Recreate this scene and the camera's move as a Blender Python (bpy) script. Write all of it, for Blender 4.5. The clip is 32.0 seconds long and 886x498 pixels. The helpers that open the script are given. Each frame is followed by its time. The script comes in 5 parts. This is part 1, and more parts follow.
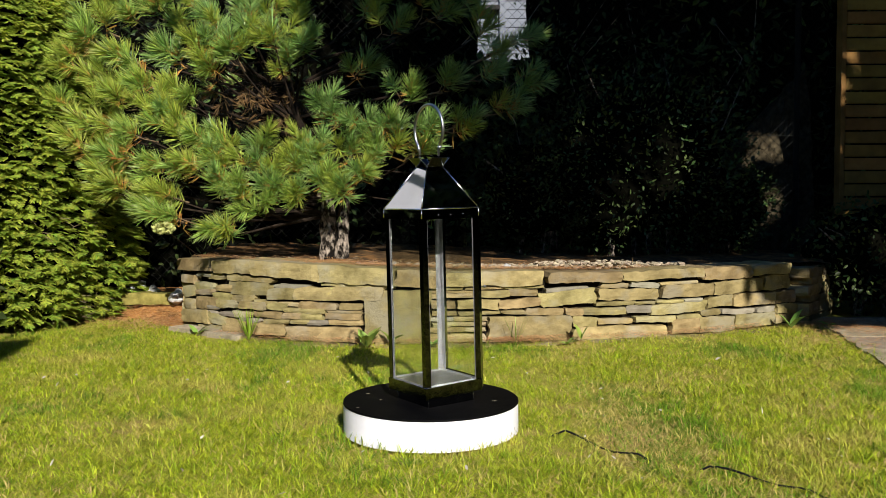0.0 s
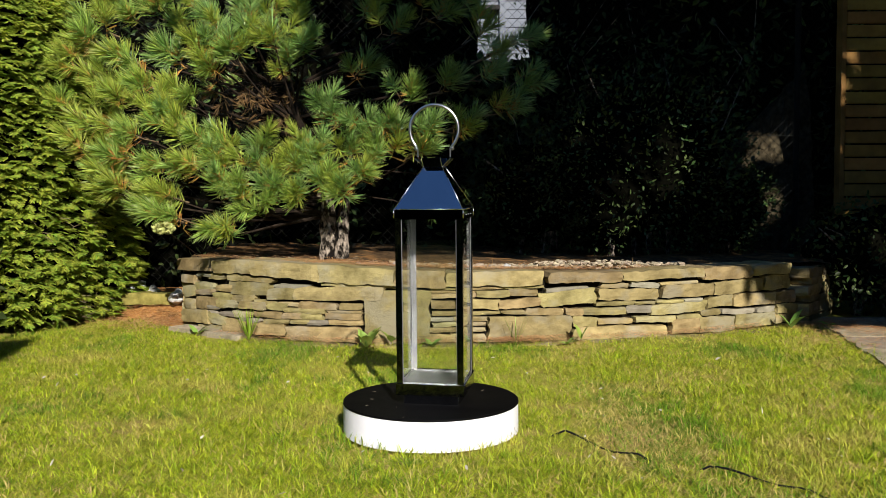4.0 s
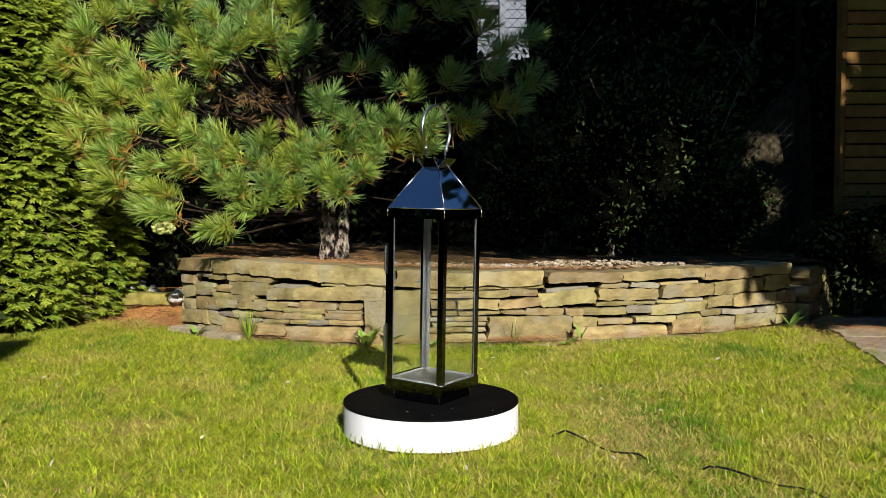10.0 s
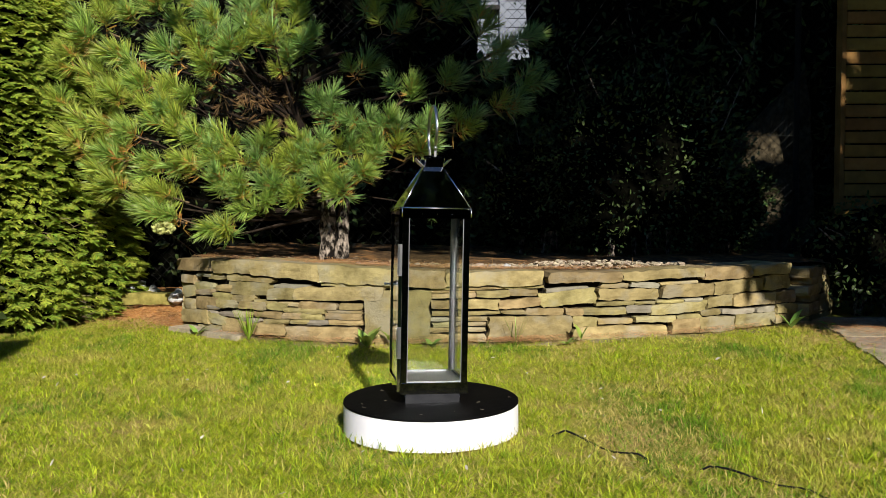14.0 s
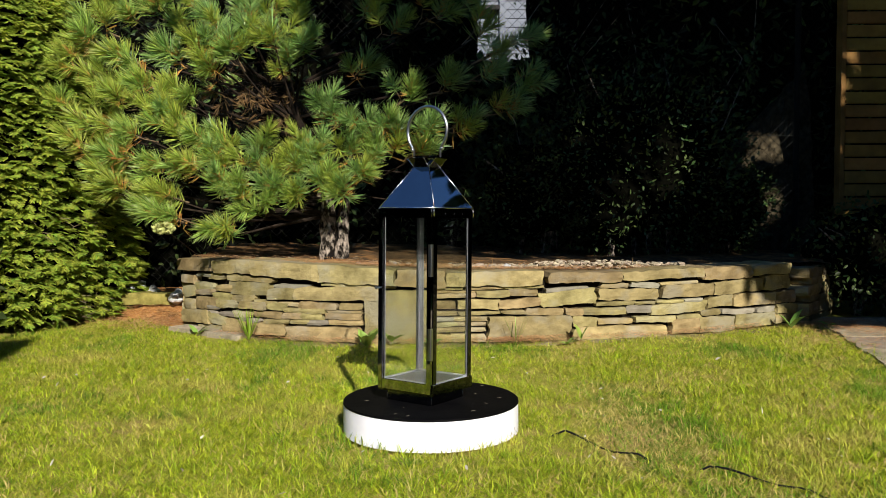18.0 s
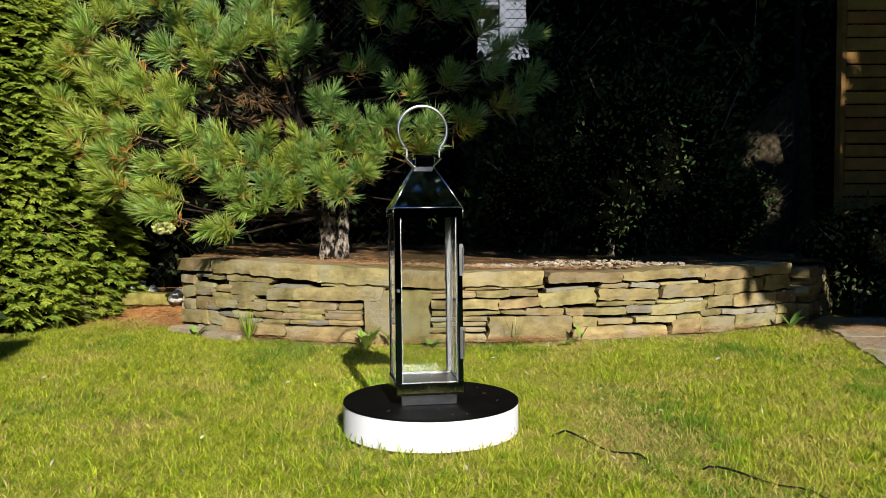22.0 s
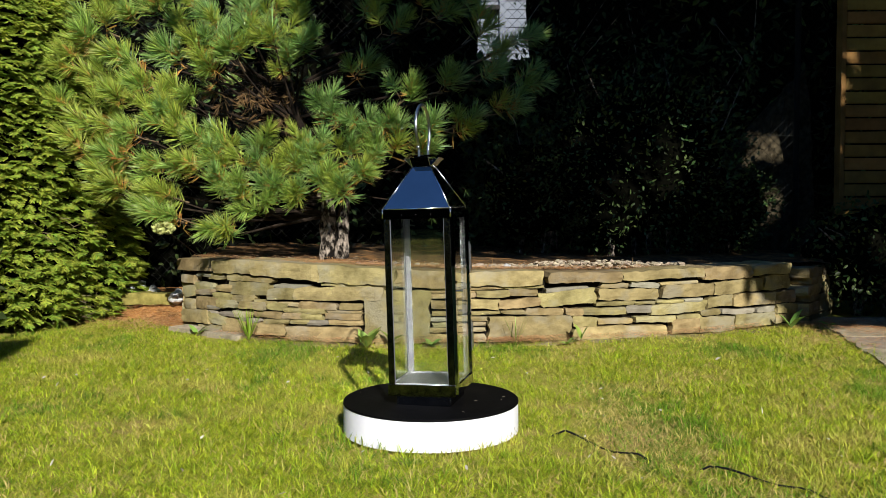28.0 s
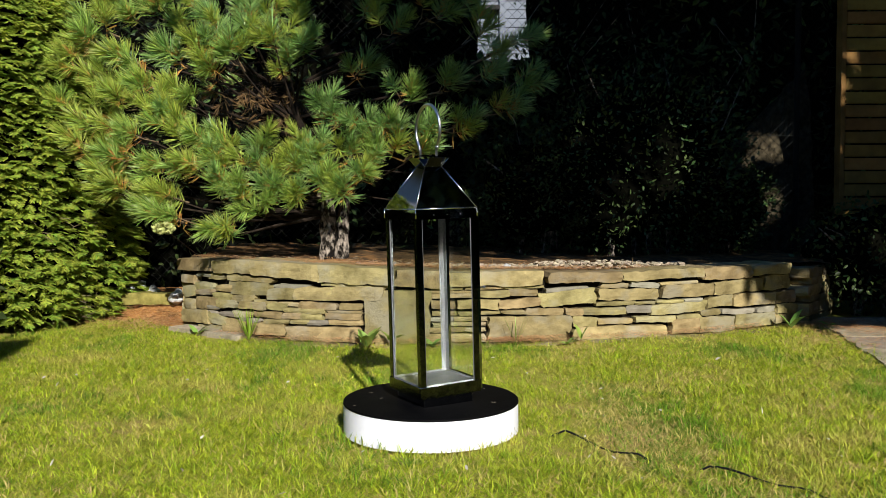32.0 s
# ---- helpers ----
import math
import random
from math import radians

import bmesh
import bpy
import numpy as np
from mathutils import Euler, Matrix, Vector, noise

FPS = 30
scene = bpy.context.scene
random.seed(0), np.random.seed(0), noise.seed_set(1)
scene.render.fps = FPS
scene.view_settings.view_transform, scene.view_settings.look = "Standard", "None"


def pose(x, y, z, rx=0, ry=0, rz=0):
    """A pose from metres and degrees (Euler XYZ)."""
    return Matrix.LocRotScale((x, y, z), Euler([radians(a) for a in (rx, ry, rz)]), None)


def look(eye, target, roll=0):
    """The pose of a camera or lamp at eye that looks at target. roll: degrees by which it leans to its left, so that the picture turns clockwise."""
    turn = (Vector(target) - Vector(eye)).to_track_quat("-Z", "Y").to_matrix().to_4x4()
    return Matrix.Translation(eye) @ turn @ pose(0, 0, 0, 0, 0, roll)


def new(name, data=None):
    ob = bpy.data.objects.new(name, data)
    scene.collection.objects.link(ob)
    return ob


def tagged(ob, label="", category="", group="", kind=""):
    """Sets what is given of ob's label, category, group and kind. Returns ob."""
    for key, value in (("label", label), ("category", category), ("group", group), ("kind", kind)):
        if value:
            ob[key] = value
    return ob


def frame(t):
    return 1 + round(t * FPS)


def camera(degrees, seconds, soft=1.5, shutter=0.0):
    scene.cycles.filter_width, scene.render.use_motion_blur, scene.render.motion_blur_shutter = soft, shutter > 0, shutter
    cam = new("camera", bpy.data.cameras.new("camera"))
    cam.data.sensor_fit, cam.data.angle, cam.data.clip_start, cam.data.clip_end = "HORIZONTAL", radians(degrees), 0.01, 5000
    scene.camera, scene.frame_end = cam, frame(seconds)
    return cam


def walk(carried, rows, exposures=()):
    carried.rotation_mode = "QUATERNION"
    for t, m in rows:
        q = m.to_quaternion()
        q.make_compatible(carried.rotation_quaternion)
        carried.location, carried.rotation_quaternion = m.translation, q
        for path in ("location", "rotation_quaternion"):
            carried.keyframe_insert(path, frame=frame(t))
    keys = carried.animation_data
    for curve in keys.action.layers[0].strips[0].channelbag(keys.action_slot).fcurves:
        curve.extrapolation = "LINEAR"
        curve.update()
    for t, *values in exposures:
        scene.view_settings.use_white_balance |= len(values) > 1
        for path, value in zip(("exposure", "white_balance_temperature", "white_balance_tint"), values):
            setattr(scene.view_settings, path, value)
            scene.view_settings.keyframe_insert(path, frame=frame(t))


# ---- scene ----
# camera: it stands still on the lawn
cam = camera(54.67, 32.0, soft=0.75)
EYE = Vector((0.0448, -2.9248, 0.7791))
TILT = radians(-3.13)
CAM_POSE = look(EYE, EYE + Vector((0, math.cos(TILT), math.sin(TILT))), -0.33)
walk(cam, [(0.0, CAM_POSE), (32.0, CAM_POSE)], [(0.0, 0.62, 6600.0, 10.0), (20.0, 0.62, 6590.0, 10.0), (24.5, 0.62, 6400.0, 9.0), (32.0, 0.62, 6330.0, 9.0)])

# world and sun
SUN_EL, SUN_AZ = 29.0, 166.3
TO_SUN = Vector((math.cos(radians(SUN_EL)) * math.sin(radians(SUN_AZ)),
                 math.cos(radians(SUN_EL)) * math.cos(radians(SUN_AZ)), math.sin(radians(SUN_EL))))
world = bpy.data.worlds.new("sky")
scene.world = world
world.use_nodes = True
wt = world.node_tree
sky = wt.nodes.new("ShaderNodeTexSky")
sky.sky_type = 'NISHITA'
sky.sun_disc = False
sky.dust_density, sky.ozone_density = 0.05, 10.0
sky.sun_elevation, sky.sun_rotation = radians(SUN_EL), radians(SUN_AZ)
wt.links.new(sky.outputs[0], wt.nodes["Background"].inputs[0])
wt.nodes["Background"].inputs[1].default_value = 0.085
sun = new("sun", bpy.data.lights.new("sun", 'SUN'))
sun.data.energy, sun.data.angle, sun.data.color = 5.0, radians(0.5), (1.0, 0.955, 0.87)
sun.matrix_world = look(TO_SUN * 30, (0, 0, 0))


# materials
def mat(name, c1, c2, scale=8.0, rough=0.7, metal=0.0, bump=0.0, bscale=60.0, vary="", spread=0.3, c3=None,
        scale3=1.5, low3=0.5, high3=0.65, spec=0.5, hue=0.02, back=0.0, lo=0.32, hi=0.68, layers=1.0):
    """Two-scale noise colour with a third stain colour, relief, and a spread by piece ("object" or "island")."""
    m = bpy.data.materials.new(name)
    m.use_nodes = True
    nt = m.node_tree
    N, L = nt.nodes, nt.links
    bsdf = N["Principled BSDF"]
    tc = N.new("ShaderNodeTexCoord")
    vec = tc.outputs["Object"]
    rnd = None
    if vary == "object":
        rnd = N.new("ShaderNodeObjectInfo").outputs["Random"]
        mul = N.new("ShaderNodeMath")
        mul.operation = 'MULTIPLY'
        mul.inputs[1].default_value = 53.0
        L.new(rnd, mul.inputs[0])
        add = N.new("ShaderNodeVectorMath")
        L.new(vec, add.inputs[0])
        L.new(mul.outputs[0], add.inputs[1])
        vec = add.outputs[0]
    elif vary == "island":
        rnd = N.new("ShaderNodeNewGeometry").outputs["Random Per Island"]

    if layers != 1.0:
        mp = N.new("ShaderNodeMapping")
        mp.inputs["Scale"].default_value = (1, 1, layers)
        L.new(vec, mp.inputs["Vector"])
        vec = mp.outputs[0]

    def noise_at(sc, detail=6.0, rgh=0.6):
        n = N.new("ShaderNodeTexNoise")
        n.inputs["Scale"].default_value, n.inputs["Detail"].default_value, n.inputs["Roughness"].default_value = sc, detail, rgh
        L.new(vec, n.inputs["Vector"])
        return n.outputs[0]

    ramp = N.new("ShaderNodeValToRGB")
    ramp.color_ramp.elements[0].position, ramp.color_ramp.elements[1].position = lo, hi
    ramp.color_ramp.elements[0].color, ramp.color_ramp.elements[1].color = (*c1, 1), (*c2, 1)
    L.new(noise_at(scale), ramp.inputs[0])
    col = ramp.outputs[0]
    if c3:
        r3 = N.new("ShaderNodeMapRange")
        r3.inputs[1].default_value, r3.inputs[2].default_value = low3, high3
        L.new(noise_at(scale3, 4.0), r3.inputs[0])
        mix = N.new("ShaderNodeMix")
        mix.data_type = 'RGBA'
        L.new(r3.outputs[0], mix.inputs[0])
        L.new(col, mix.inputs[6])
        mix.inputs[7].default_value = (*c3, 1)
        col = mix.outputs[2]
    if rnd is not None:
        hs = N.new("ShaderNodeHueSaturation")
        mr = N.new("ShaderNodeMapRange")
        mr.inputs[3].default_value, mr.inputs[4].default_value = 1 - spread, 1 + spread
        L.new(rnd, mr.inputs[0])
        L.new(mr.outputs[0], hs.inputs["Value"])
        wn = N.new("ShaderNodeTexWhiteNoise")
        wn.noise_dimensions = '1D'
        L.new(rnd, wn.inputs["W"])
        mh = N.new("ShaderNodeMapRange")
        mh.inputs[3].default_value, mh.inputs[4].default_value = 0.5 - hue, 0.5 + hue
        L.new(wn.outputs["Value"], mh.inputs[0])
        L.new(mh.outputs[0], hs.inputs["Hue"])
        L.new(col, hs.inputs["Color"])
        col = hs.outputs[0]
    L.new(col, bsdf.inputs["Base Color"])
    bsdf.inputs["Roughness"].default_value, bsdf.inputs["Metallic"].default_value = rough, metal
    bsdf.inputs["Specular IOR Level"].default_value = spec
    if bump:
        b = N.new("ShaderNodeBump")
        b.inputs["Strength"].default_value, b.inputs["Distance"].default_value = bump, 0.01
        L.new(noise_at(bscale, 8.0, 0.7), b.inputs["Height"])
        L.new(b.outputs[0], bsdf.inputs["Normal"])
    if back:
        tr = N.new("ShaderNodeBsdfTranslucent")
        L.new(col, tr.inputs[0])
        mx = N.new("ShaderNodeMixShader")
        mx.inputs[0].default_value = back
        L.new(bsdf.outputs[0], mx.inputs[1])
        L.new(tr.outputs[0], mx.inputs[2])
        L.new(mx.outputs[0], N["Material Output"].inputs[0])
    return m


M_LAWN = mat("lawn_soil", (0.19, 0.200, 0.026), (0.31, 0.295, 0.056), 30, 0.95, bump=0.5, bscale=150, c3=(0.31, 0.225, 0.085), scale3=2.2, spec=0.05)
M_GRASS = mat("grass", (0.205, 0.305, 0.016), (0.475, 0.515, 0.040), 20, 0.55, vary="island", spread=0.52, c3=(0.51, 0.455, 0.10),
              scale3=2.4, low3=0.50, high3=0.70, spec=0.10, hue=0.02, back=0.35)
M_LUSH = mat("lush_grass", (0.11, 0.21, 0.016), (0.20, 0.31, 0.024), 3, 0.55, vary="island", spread=0.45, spec=0.12, hue=0.02, back=0.25)
M_DRY = mat("dry_grass", (0.40, 0.315, 0.085), (0.52, 0.425, 0.15), 9, 0.7, vary="island", spread=0.3, spec=0.2, back=0.2)
M_STONE = mat("slate_stone", (0.142, 0.110, 0.046), (0.345, 0.277, 0.126), 9, 0.88, bump=0.8, bscale=42, vary="object", spread=0.24,
              c3=(0.27, 0.235, 0.150), scale3=4.0, low3=0.5, high3=0.64, hue=0.018, spec=0.15, lo=0.30, hi=0.66, layers=1.25)
M_GREY = mat("grey_slate", (0.16, 0.142, 0.105), (0.30, 0.27, 0.205), 9, 0.85, bump=0.6, bscale=50, vary="object", spread=0.2, spec=0.2)
M_FLAG = mat("flagstone", (0.22, 0.180, 0.125), (0.43, 0.365, 0.275), 12, 0.88, bump=0.6, bscale=60, vary="object", spread=0.15, spec=0.1, c3=(0.26, 0.22, 0.155), scale3=9)
# bank colour darkened so that its unlit parts sink into shade
M_BANK = mat("shade_dark_bank", (0.014, 0.011, 0.006), (0.085, 0.068, 0.042), 22, 0.95, bump=0.8, bscale=50, spec=0.05)
M_KERB = mat("mossy_stone", (0.13, 0.115, 0.030), (0.30, 0.255, 0.075), 14, 0.95, bump=0.8, bscale=50, spec=0.05)
M_SAND = mat("joint_sand", (0.16, 0.13, 0.085), (0.32, 0.265, 0.185), 40, 0.95, bump=0.6, bscale=120, spec=0.05)
M_GAP = mat("joint_shade", (0.008, 0.007, 0.005), (0.02, 0.016, 0.012), 20, 0.95, spec=0.0)
M_SOIL = mat("bed_soil", (0.030, 0.020, 0.012), (0.15, 0.092, 0.046), 25, 0.95, bump=0.8, bscale=80, c3=(0.26, 0.135, 0.052), scale3=6, spec=0.05)
M_NEEDLEBED = mat("needle_carpet", (0.26, 0.115, 0.036), (0.60, 0.300, 0.105), 45, 0.95, bump=0.8, bscale=160, c3=(0.12, 0.062, 0.026), scale3=7, low3=0.52, high3=0.68, spec=0.05)
M_LITTER = mat("fallen_needles", (0.36, 0.165, 0.055), (0.56, 0.33, 0.15), 12, 0.8, vary="island", spread=0.4, hue=0.02)
M_PEBBLE = mat("pebbles", (0.19, 0.15, 0.10), (0.43, 0.355, 0.255), 30, 0.9, vary="island", spread=0.45, hue=0.02, spec=0.1)
M_ROCK = mat("white_rock", (0.20, 0.20, 0.195), (0.62, 0.61, 0.585), 20, 0.85, bump=0.8, bscale=26)
M_NEEDLE = mat("pine_needles", (0.235, 0.375, 0.058), (0.48, 0.595, 0.155), 4, 0.38, vary="island", spread=0.48, spec=0.7, hue=0.035, back=0.38)
M_NEEDLE_PALE = mat("pale_pine_needles", (0.315, 0.400, 0.052), (0.57, 0.625, 0.125), 4, 0.42, vary="island", spread=0.48, spec=0.5, hue=0.03, back=0.4)
M_NEEDLE_BLUE = mat("blue_pine_needles", (0.185, 0.345, 0.072), (0.43, 0.575, 0.195), 4, 0.34, vary="island", spread=0.48, spec=0.8, hue=0.03, back=0.35)
M_OLD = mat("old_needles", (0.50, 0.235, 0.045), (0.66, 0.37, 0.095), 9, 0.6, vary="island", spread=0.4, back=0.25)
# dead needles of the pine's hollow, its shade put into the brown
M_BROWN = mat("shaded_dead_needles", (0.13, 0.075, 0.028), (0.27, 0.160, 0.060), 9, 0.7, vary="island", spread=0.4, back=0.2)
M_BARK = mat("pine_bark", (0.010, 0.008, 0.006), (0.36, 0.30, 0.245), 34, 0.95, bump=1.0, bscale=40, spec=0.05, c3=(0.010, 0.008, 0.007), scale3=12, low3=0.52, high3=0.60, lo=0.44, hi=0.60, layers=0.6)
# bark as it looks in the crown's shade, darkness put into the colour
M_BOUGH_SHADE = mat("shaded_bark", (0.012, 0.009, 0.007), (0.045, 0.033, 0.024), 30, 0.9, bump=0.8, bscale=70, spec=0.05)
M_TWIG = mat("twig", (0.13, 0.080, 0.040), (0.23, 0.155, 0.085), 20, 0.8)
M_SPRUCE = mat("spruce_needles", (0.165, 0.245, 0.027), (0.38, 0.435, 0.058), 5, 0.55, vary="island", spread=0.5, hue=0.03, spec=0.2, back=0.45)
M_DEAD = mat("dead_twigs", (0.12, 0.085, 0.05), (0.25, 0.185, 0.11), 12, 0.85)
# near-black core colour stands in for the deep shade inside foliage
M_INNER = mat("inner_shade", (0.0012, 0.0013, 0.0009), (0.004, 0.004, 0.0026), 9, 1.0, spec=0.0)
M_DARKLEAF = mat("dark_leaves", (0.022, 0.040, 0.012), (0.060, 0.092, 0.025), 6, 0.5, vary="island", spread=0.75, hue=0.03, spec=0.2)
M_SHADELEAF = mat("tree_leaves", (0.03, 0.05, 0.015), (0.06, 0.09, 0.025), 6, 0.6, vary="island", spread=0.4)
M_WEED = mat("weed_leaf", (0.17, 0.27, 0.045), (0.28, 0.38, 0.08), 12, 0.5, vary="object", spread=0.3, hue=0.03, back=0.3)
M_SCRAP = mat("bleached_leaf", (0.38, 0.34, 0.26), (0.52, 0.48, 0.40), 30, 0.7, vary="island", spread=0.2)
M_BLOOM = mat("pale_petals", (0.30, 0.33, 0.085), (0.47, 0.46, 0.17), 30, 0.7, vary="island", spread=0.3)
# wire far darker than galvanised grey: shade is put into its colour
M_WIRE = mat("shaded_wire", (0.007, 0.007, 0.006), (0.018, 0.018, 0.016), 20, 0.7, 0.0, spec=0.1)
M_WOOD = mat("stained_boards", (0.17, 0.088, 0.018), (0.30, 0.165, 0.036), 7, 0.65, bump=0.4, bscale=60, vary="object", spread=0.25, spec=0.25)
# white siding in shade: the shade is put into this grey-blue colour
M_SIDING = mat("shaded_siding", (0.12, 0.133, 0.16), (0.17, 0.184, 0.215), 3, 0.7, bump=0.1, spec=0.2)
M_PALEWALL = mat("pale_render", (0.50, 0.50, 0.53), (0.57, 0.57, 0.60), 3, 0.8, bump=0.1, spec=0.2)
M_ROOFING = mat("roof_tiles", (0.016, 0.015, 0.015), (0.035, 0.032, 0.03), 6, 0.8, bump=0.3, spec=0.1)
M_WHITE = mat("white_drum", (0.80, 0.79, 0.87), (0.85, 0.84, 0.91), 5, 0.55, bump=0.05, bscale=30, c3=(0.74, 0.73, 0.76), scale3=7, low3=0.62, high3=0.8)
M_BLACK = mat("black_top", (0.002, 0.002, 0.0025), (0.005, 0.0048, 0.0048), 10, 0.6, bump=0.10, bscale=40, c3=(0.05, 0.05, 0.053), scale3=16, low3=0.72, high3=0.78, spec=0.025)
M_STEEL = mat("polished_steel", (0.36, 0.36, 0.37), (0.42, 0.42, 0.43), 6, 0.025, 1.0, bump=0.005, bscale=12)
M_SATIN = mat("satin_steel", (0.42, 0.42, 0.43), (0.54, 0.54, 0.555), 14, 0.28, 1.0, bump=0.03, bscale=30)
# dark reflection of the surroundings is put into the flaps' colour
M_FLAP = mat("dark_reflection_steel", (0.025, 0.025, 0.025), (0.05, 0.05, 0.05), 40, 0.10, 1.0, bump=0.03, bscale=40)
# mottled dark lawn reflection is put into the band and post colour
M_BAND = mat("mottled_reflection_steel", (0.035, 0.035, 0.037), (0.14, 0.14, 0.14), 55, 0.08, 1.0, bump=0.12, bscale=70)
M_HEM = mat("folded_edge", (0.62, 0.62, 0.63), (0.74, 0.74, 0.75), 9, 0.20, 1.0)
M_LINER = mat("brushed_liner", (0.12, 0.12, 0.127), (0.19, 0.19, 0.20), 14, 0.42, 0.5, bump=0.03, bscale=30)
M_FLOOR = mat("floor_steel", (0.09, 0.09, 0.095), (0.16, 0.16, 0.165), 18, 0.34, 0.6, bump=0.03, bscale=30)
M_LIP = mat("bright_lip", (0.17, 0.17, 0.18), (0.24, 0.24, 0.25), 14, 0.4, 0.5)
M_FOOT = mat("foot_steel", (0.15, 0.155, 0.18), (0.23, 0.235, 0.26), 30, 0.12, 1.0, bump=0.05, bscale=40)
M_CABLE = mat("black_rubber", (0.004, 0.004, 0.004), (0.010, 0.010, 0.010), 30, 0.6, spec=0.2)
M_GLASS = bpy.data.materials.new("window_glass")
M_GLASS.use_nodes = True
_g = M_GLASS.node_tree.nodes["Principled BSDF"]
_g.inputs["Base Color"].default_value = (0.93, 0.96, 0.92, 1)
_g.inputs["Transmission Weight"].default_value, _g.inputs["Roughness"].default_value, _g.inputs["IOR"].default_value = 1.0, 0.0, 1.45


# mesh helpers
def tri_mesh(name, V, F, m, smooth=False):
    """A mesh of triangles from arrays that the code worked out."""
    me = bpy.data.meshes.new(name)
    V, F = np.asarray(V, np.float32), np.asarray(F, np.int32)
    me.vertices.add(len(V))
    me.vertices.foreach_set("co", V.ravel())
    me.loops.add(F.size)
    me.loops.foreach_set("vertex_index", F.ravel())
    me.polygons.add(len(F))
    me.polygons.foreach_set("loop_start", np.arange(0, F.size, 3, dtype=np.int32))
    me.polygons.foreach_set("use_smooth", np.full(len(F), smooth))
    me.materials.append(m)
    me.update(calc_edges=True)
    return me


def many(V, F, rots, locs):
    """Copies of a small template, turned by rots (n,3,3) and set at locs (n,3)."""
    V, F, rots, locs = np.asarray(V, float), np.asarray(F), np.asarray(rots), np.asarray(locs)
    n = len(locs)
    out = np.einsum('nij,vj->nvi', rots, V) + locs[:, None, :]
    return out.reshape(-1, 3), (F[None] + (np.arange(n) * len(V))[:, None, None]).reshape(-1, 3)


def frames(dirs, twist=None):
    """Rotations that carry +y to each direction, with a random twist."""
    d = np.asarray(dirs, float)
    d = d / np.linalg.norm(d, axis=1)[:, None]
    up = np.tile((0.0, 0.0, 1.0), (len(d), 1))
    up[np.abs(d[:, 2]) > 0.97] = (1, 0, 0)
    x = np.cross(d, up)
    x /= np.linalg.norm(x, axis=1)[:, None]
    z = np.cross(x, d)
    if twist is not None:
        c, s = np.cos(twist)[:, None], np.sin(twist)[:, None]
        x, z = x * c + z * s, z * c - x * s
    return np.stack([x, d, z], axis=2)


def bm_mesh(name, bm, m, smooth=False):
    me = bpy.data.meshes.new(name)
    bm.to_mesh(me)
    bm.free()
    me.materials.append(m)
    for p in me.polygons:
        p.use_smooth = smooth
    return me


def part(name, data, m=None, parent=None, label="", at=None, smooth=False):
    """Links a bmesh or mesh as one object under a thing or under a part."""
    me = bm_mesh(name, data, m, smooth) if isinstance(data, bmesh.types.BMesh) else data
    ob = new(name, me)
    if parent is not None:
        ob.parent = parent
    if at is not None:
        ob.matrix_basis = at
    if label:
        tagged(ob, label)
    return ob


def box(bm, x0, x1, y0, y1, z0, z1, bevel=0.0):
    r = bmesh.ops.create_cube(bm, size=1.0)
    for v in r["verts"]:
        v.co = Vector(((x0 + x1) / 2 + v.co.x * (x1 - x0), (y0 + y1) / 2 + v.co.y * (y1 - y0), (z0 + z1) / 2 + v.co.z * (z1 - z0)))
    if bevel:
        es = list({e for v in r["verts"] for e in v.link_edges})
        bmesh.ops.bevel(bm, geom=es, offset=bevel, segments=2, affect='EDGES')
    return bm


def boxes(*rows, bevel=0.0):
    bm = bmesh.new()
    for r in rows:
        box(bm, *r, bevel=bevel)
    return bm


def tube(pts, radii, sides=8, closed=False):
    """A tapered tube along points."""
    bm = bmesh.new()
    pts = [Vector(p) for p in pts]
    n = len(pts)
    radii = [radii] * n if isinstance(radii, float) else radii
    rings = []
    ref = Vector((0.13, 0.31, 0.94))
    for i, p in enumerate(pts):
        d = ((pts[(i + 1) % n] - pts[i - 1]) if closed else (pts[min(i + 1, n - 1)] - pts[max(i - 1, 0)])).normalized()
        a = d.cross(ref).normalized()
        b = d.cross(a)
        rings.append([bm.verts.new(p + (a * math.cos(k) + b * math.sin(k)) * radii[i]) for k in [j * 2 * math.pi / sides for j in range(sides)]])
    for i in range(n if closed else n - 1):
        A, B = rings[i], rings[(i + 1) % n]
        for j in range(sides):
            bm.faces.new((A[j], A[(j + 1) % sides], B[(j + 1) % sides], B[j]))
    if not closed:
        bm.faces.new(rings[0])
        bm.faces.new(rings[-1])
    bmesh.ops.recalc_face_normals(bm, faces=bm.faces)
    return bm


def rugged(pts, radii, sides, seed, rough=0.16):
    """A trunk with flaking, furrowed bark: a dense tube pushed in and out."""
    P, R = [], []
    for (a, b), (ra, rb) in zip(zip(pts, pts[1:]), zip(radii, radii[1:])):
        n = max(2, int((Vector(b) - Vector(a)).length / 0.02))
        for k in range(n):
            P.append(Vector(a).lerp(Vector(b), k / n))
            R.append(ra + (rb - ra) * k / n)
    bm = tube(P, R, sides)
    o = Vector((seed, seed * 2.0, 0))
    for v in bm.verts:
        v.co += noise.noise_vector(Vector((v.co.x * 34, v.co.y * 34, v.co.z * 16)) + o) * R[0] * rough
        v.co += noise.noise_vector(v.co * 80 + o) * R[0] * rough * 0.5
    return bm


